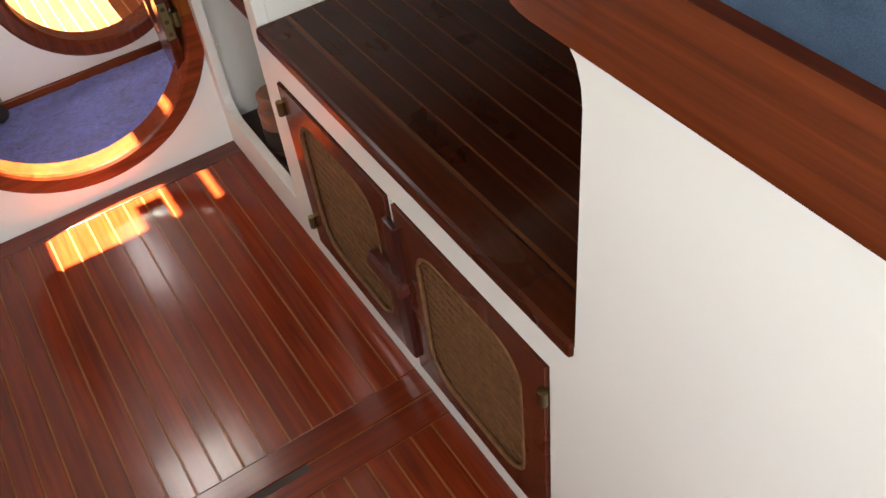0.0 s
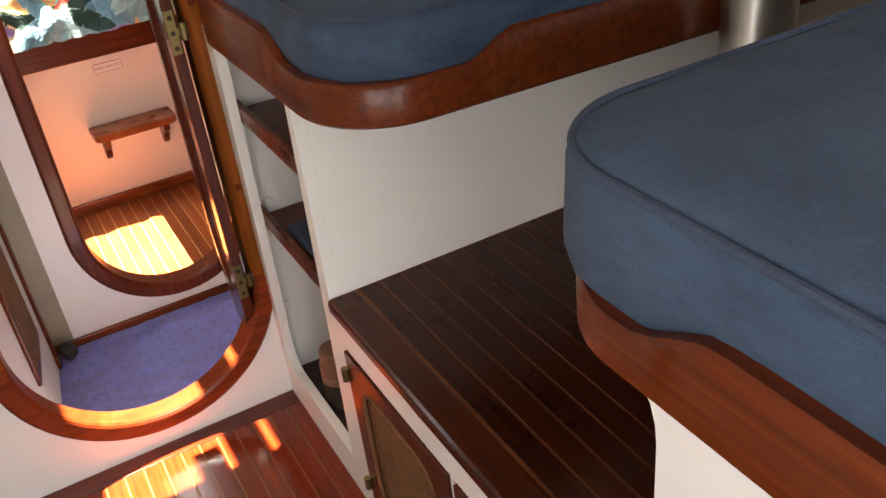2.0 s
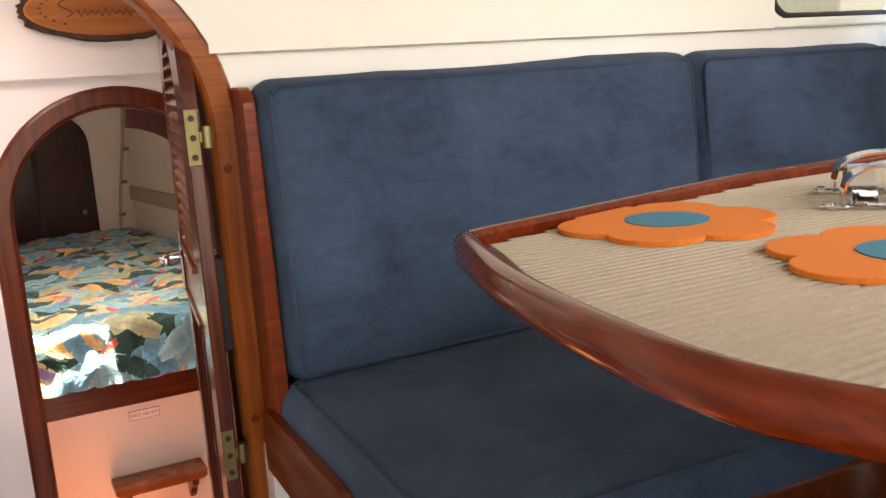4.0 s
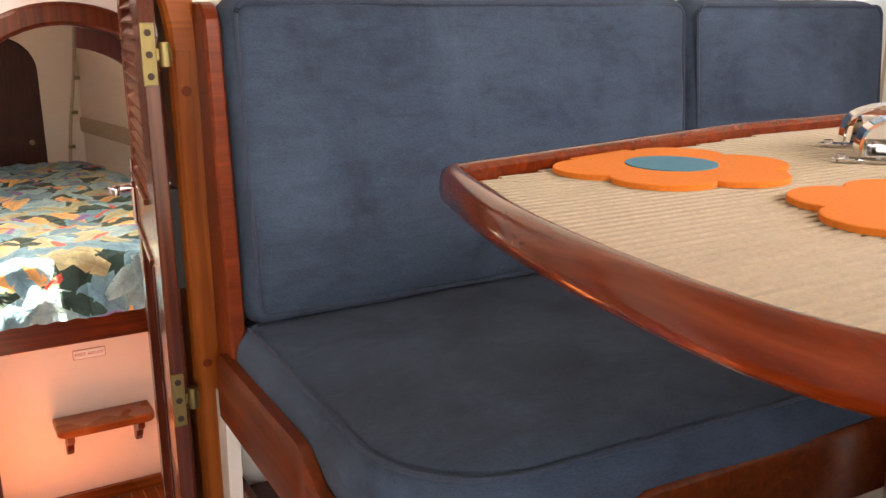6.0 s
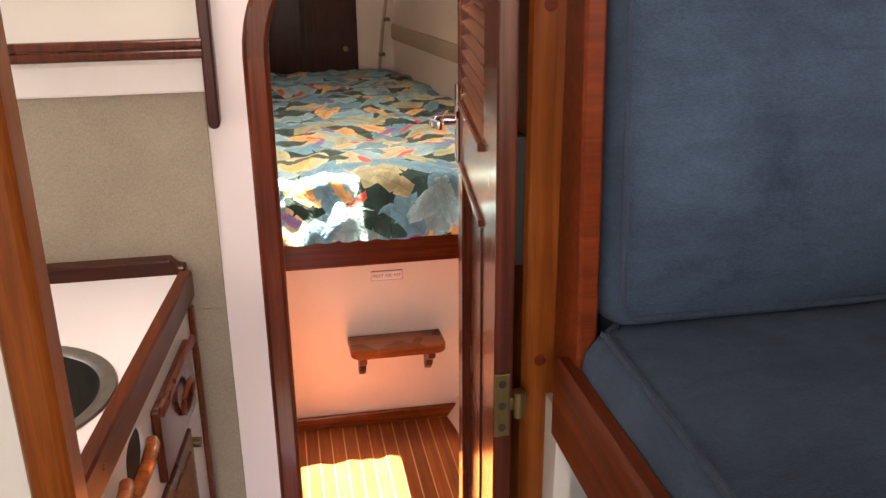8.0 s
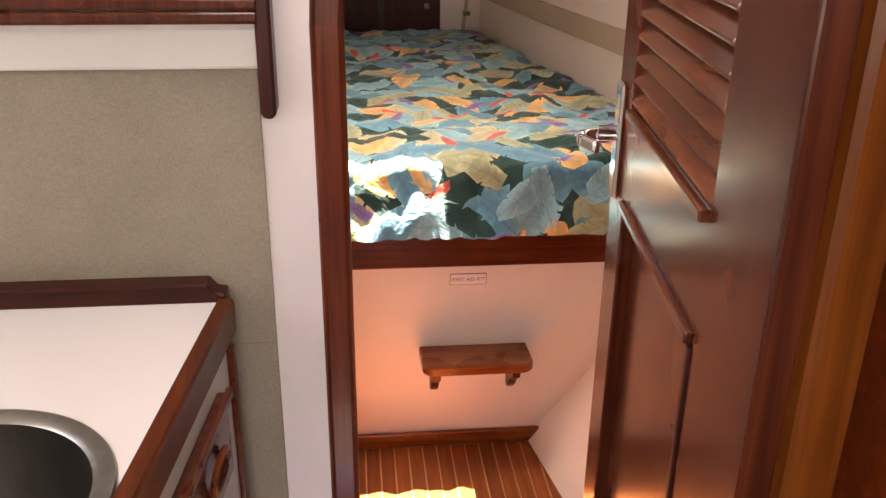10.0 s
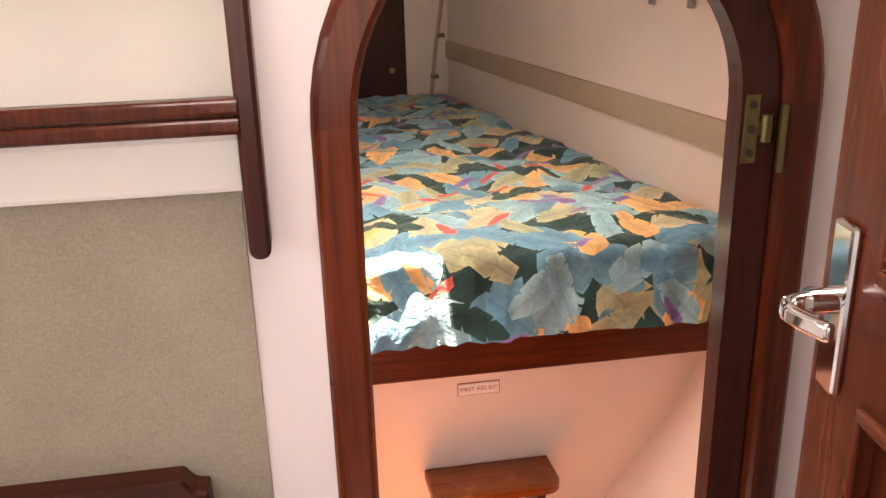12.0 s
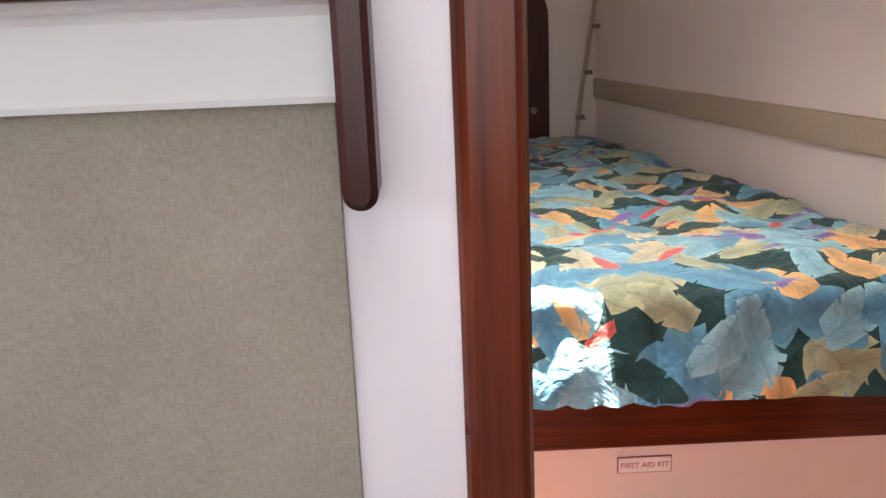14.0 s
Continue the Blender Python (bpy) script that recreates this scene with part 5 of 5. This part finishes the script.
box("drawer_pull_rail", (0.328, -0.022, 0.602), (0.574, -0.013, 0.620), TRIM_Y, drawer, "", 0.004, gm)
pts = [gm @ Vector((0.486 + 0.036 * math.cos(k * math.tau / 24), -0.020 - 0.004 * math.sin(k * math.tau / 24), 0.550 + 0.024 * math.sin(k * math.tau / 24))) for k in range(24)]
rod("ring_handle", pts, 0.005, TRIM_Y, drawer, "oval carved wooden pull", 8, True)
rod("handhold", [gm @ Vector(p) for p in ((0.188, -0.006, 0.570), (0.20, -0.010, 0.572), (0.25, -0.012, 0.576), (0.295, -0.010, 0.580), (0.304, -0.006, 0.580))], 0.0105, STEP_WOOD, unit, "rounded teak handhold", 10)
rod("handhold", [gm @ Vector(p) for p in ((0.06, -0.006, 0.590), (0.07, -0.010, 0.592), (0.12, -0.012, 0.596), (0.162, -0.010, 0.600), (0.172, -0.006, 0.600))], 0.0105, STEP_WOOD, unit, "rounded teak handhold", 10)
cup = box("cupboard_door", (0.300, -0.010, 0.02), (0.520, -0.0005, 0.470), FRAME_RED, unit, "mahogany-framed cane cupboard door", 0.003, gm)
bm = bmesh.new()
x = 0.325
while x < 0.492:
    add_box(bm, (x, -0.0125, 0.055), (x + 0.0034, -0.0098, 0.442), gm)
    x += 0.0065
z = 0.058
while z < 0.440:
    add_box(bm, (0.323, -0.0132, z), (0.494, -0.0100, z + 0.0034), gm)
    z += 0.0065
tagged(part("cane_panel", bm, CANE, cup, "woven cane panel"), kind="stuff")
rod("knob", [gm @ Vector((0.534, -0.001, 0.432)), gm @ Vector((0.534, -0.02, 0.432))], 0.009, BRASS, unit, "small dark knob", 12)

setting(box("wall_fabric_panel", (-0.94, B2 - 0.004, 0.60), (-0.010, B2 + 0.001, 1.005), FABRIC, None, "", 0.001), "beige woven fabric lining above the galley counter", "wall")
setting(box("wall_fabric_low", (-0.118, B2 - 0.004, LOW), (-0.010, B2 + 0.001, 0.60), FABRIC, None, "", 0.001), "beige woven fabric lining beside the galley", "wall")
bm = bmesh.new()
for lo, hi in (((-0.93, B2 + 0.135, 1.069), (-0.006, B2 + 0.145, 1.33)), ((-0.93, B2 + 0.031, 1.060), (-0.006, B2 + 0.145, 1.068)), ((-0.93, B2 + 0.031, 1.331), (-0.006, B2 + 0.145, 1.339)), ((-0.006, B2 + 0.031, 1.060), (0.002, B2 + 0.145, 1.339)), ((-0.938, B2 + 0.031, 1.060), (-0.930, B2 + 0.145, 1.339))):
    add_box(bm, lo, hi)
setting(part("wall_shelf_recess", bm, RECESS), "white recess behind the galley shelf, greyed for its shade", "wall")
shelf_g = thing("galley_shelf", (-0.4, B2, 1.0), "white galley shelf with a mahogany fiddle rail", "shelf")
bm = bmesh.new()
loft(bm, [(-0.003, 1.003), (-0.010, 1.003), (-0.012, 1.007), (-0.013, 1.052), (-0.017, 1.058), (-0.034, 1.060), (-0.036, 1.066), (-0.003, 1.066)], [(0, 0.94), (0, 0.008)], Matrix(((0, 0, -1, 0), (1, 0, 0, B2), (0, 1, 0, 0), (0, 0, 0, 1))))
part("ledge", bm, WHITE, shelf_g)
bm = bmesh.new()
for za, zb in ((1.064, 1.0797), (1.0803, 1.096)):
    loft(bm, rounded(rect(-0.052, za, -0.034, zb), 0.005, 4), [(0, 0.94), (0, 0.003)], Matrix(((0, 0, -1, 0), (1, 0, 0, B2), (0, 1, 0, 0), (0, 0, 0, 1))))
part("rail", bm, DOOR_WOOD, shelf_g, "mahogany fiddle rail")
post = thing("shelf_post", (0.005, B2 - 0.03, 0.945), "dark mahogany upright with a rounded foot on the bulkhead", "post")
bm = bmesh.new()
loft(bm, rounded([(-0.0055, 0.945), (0.0145, 0.945), (0.0145, 1.335), (-0.0055, 1.335)], [0.0095, 0.0095, 0, 0], 6), [(0.002, 0.0), (0, 0.002), (0, 0.042), (0.004, 0.046)], Matrix.Translation((0, B2 - 0.001, 0)) @ XZ)
part("upright", bm, DARK_PANEL, post)
locker = thing("passage_locker", (0.58, 1.8, LOW), "mahogany-fronted low locker behind the open door", "locker")
box("front", (0.445, 1.575, LOW), (0.460, 1.985, 0.935), FRAME_RED, locker, "mahogany front", 0.004)
box("top", (0.460, 1.575, 0.915), (0.698, 1.985, 0.930), LILAC, locker, "pale top", 0.003)
stop = thing("rubber_doorstop", (-0.03, 2.225, LOW), "dark rubber doorstop over the carpet", "doorstop")
bm = bmesh.new()
lathe(bm, (0, 0, 0), [(0.020, -0.018), (0.024, -0.012), (0.024, 0.008), (0.016, 0.018)], 20)
bmesh.ops.transform(bm, matrix=pose(-0.03, 2.225, LOW + 0.028, 0, 78, 25), verts=bm.verts)
part("buffer", bm, BLACK, stop, "", True)
rod("shaft", [(-0.045, 2.22, LOW + 0.026), (-0.12, 2.19, LOW + 0.024)], 0.008, BLACK, stop, "", 10)

# ---- planks ----
def planks(parent, x0, x1, y0, y1, z, width, gap, mat):
    meshes = {}
    width = (x1 - x0) / round((x1 - x0) / width)
    x = x1 - width
    while x > x0 - 0.001:
        w = width
        key = round(w, 4)
        if key not in meshes:
            bm = bmesh.new()
            add_box(bm, (gap / 2, 0, -0.004), (w - gap / 2, y1 - y0, 0.0))
            bmesh.ops.bevel(bm, geom=[e for e in bm.edges if all(v.co.z > -0.001 for v in e.verts)], offset=0.0006, segments=1, affect="EDGES")
            me = bpy.data.meshes.new("plank")
            bm.to_mesh(me)
            bm.free()
            me.materials.append(mat)
            meshes[key] = me
        ob = new("plank", meshes[key])
        ob.parent = parent
        ob.location = (x, y0, z)
        x -= width


planks(floor_saloon, -0.56, AISLE - 0.034, 0.80, B1 - 0.045, 0.0, 0.0372, 0.0034, SOLE)
planks(floor_saloon, -0.56, AISLE - 0.034, -1.0, 0.70, 0.0, 0.0372, 0.0034, SOLE)
for lo, hi in (((-0.56, 0.752, -0.003), (AISLE, 0.798, 0.001)), ((-0.56, 0.702, -0.003), (AISLE, 0.748, 0.001)), ((-0.56, B1 - 0.044, -0.003), (AISLE, B1, 0.001))):
    box("border_plank", lo, hi, SOLE_X, floor_saloon, "", 0.001)
# thin dark inset gives the slot its shade without a real recess
box("finger_slot", (0.05, 0.738, -0.002), (0.152, 0.7505, 0.0016), SHADOW, floor_saloon, "finger slot of the floor hatch, its shade a dark inset", 0)
box("border_plank", (AISLE - 0.033, -1.0, -0.003), (AISLE, 0.70, 0.001), SOLE, floor_saloon, "", 0.001)
box("border_plank", (AISLE - 0.033, 0.80, -0.003), (AISLE, B1 - 0.046, 0.001), SOLE, floor_saloon, "", 0.001)
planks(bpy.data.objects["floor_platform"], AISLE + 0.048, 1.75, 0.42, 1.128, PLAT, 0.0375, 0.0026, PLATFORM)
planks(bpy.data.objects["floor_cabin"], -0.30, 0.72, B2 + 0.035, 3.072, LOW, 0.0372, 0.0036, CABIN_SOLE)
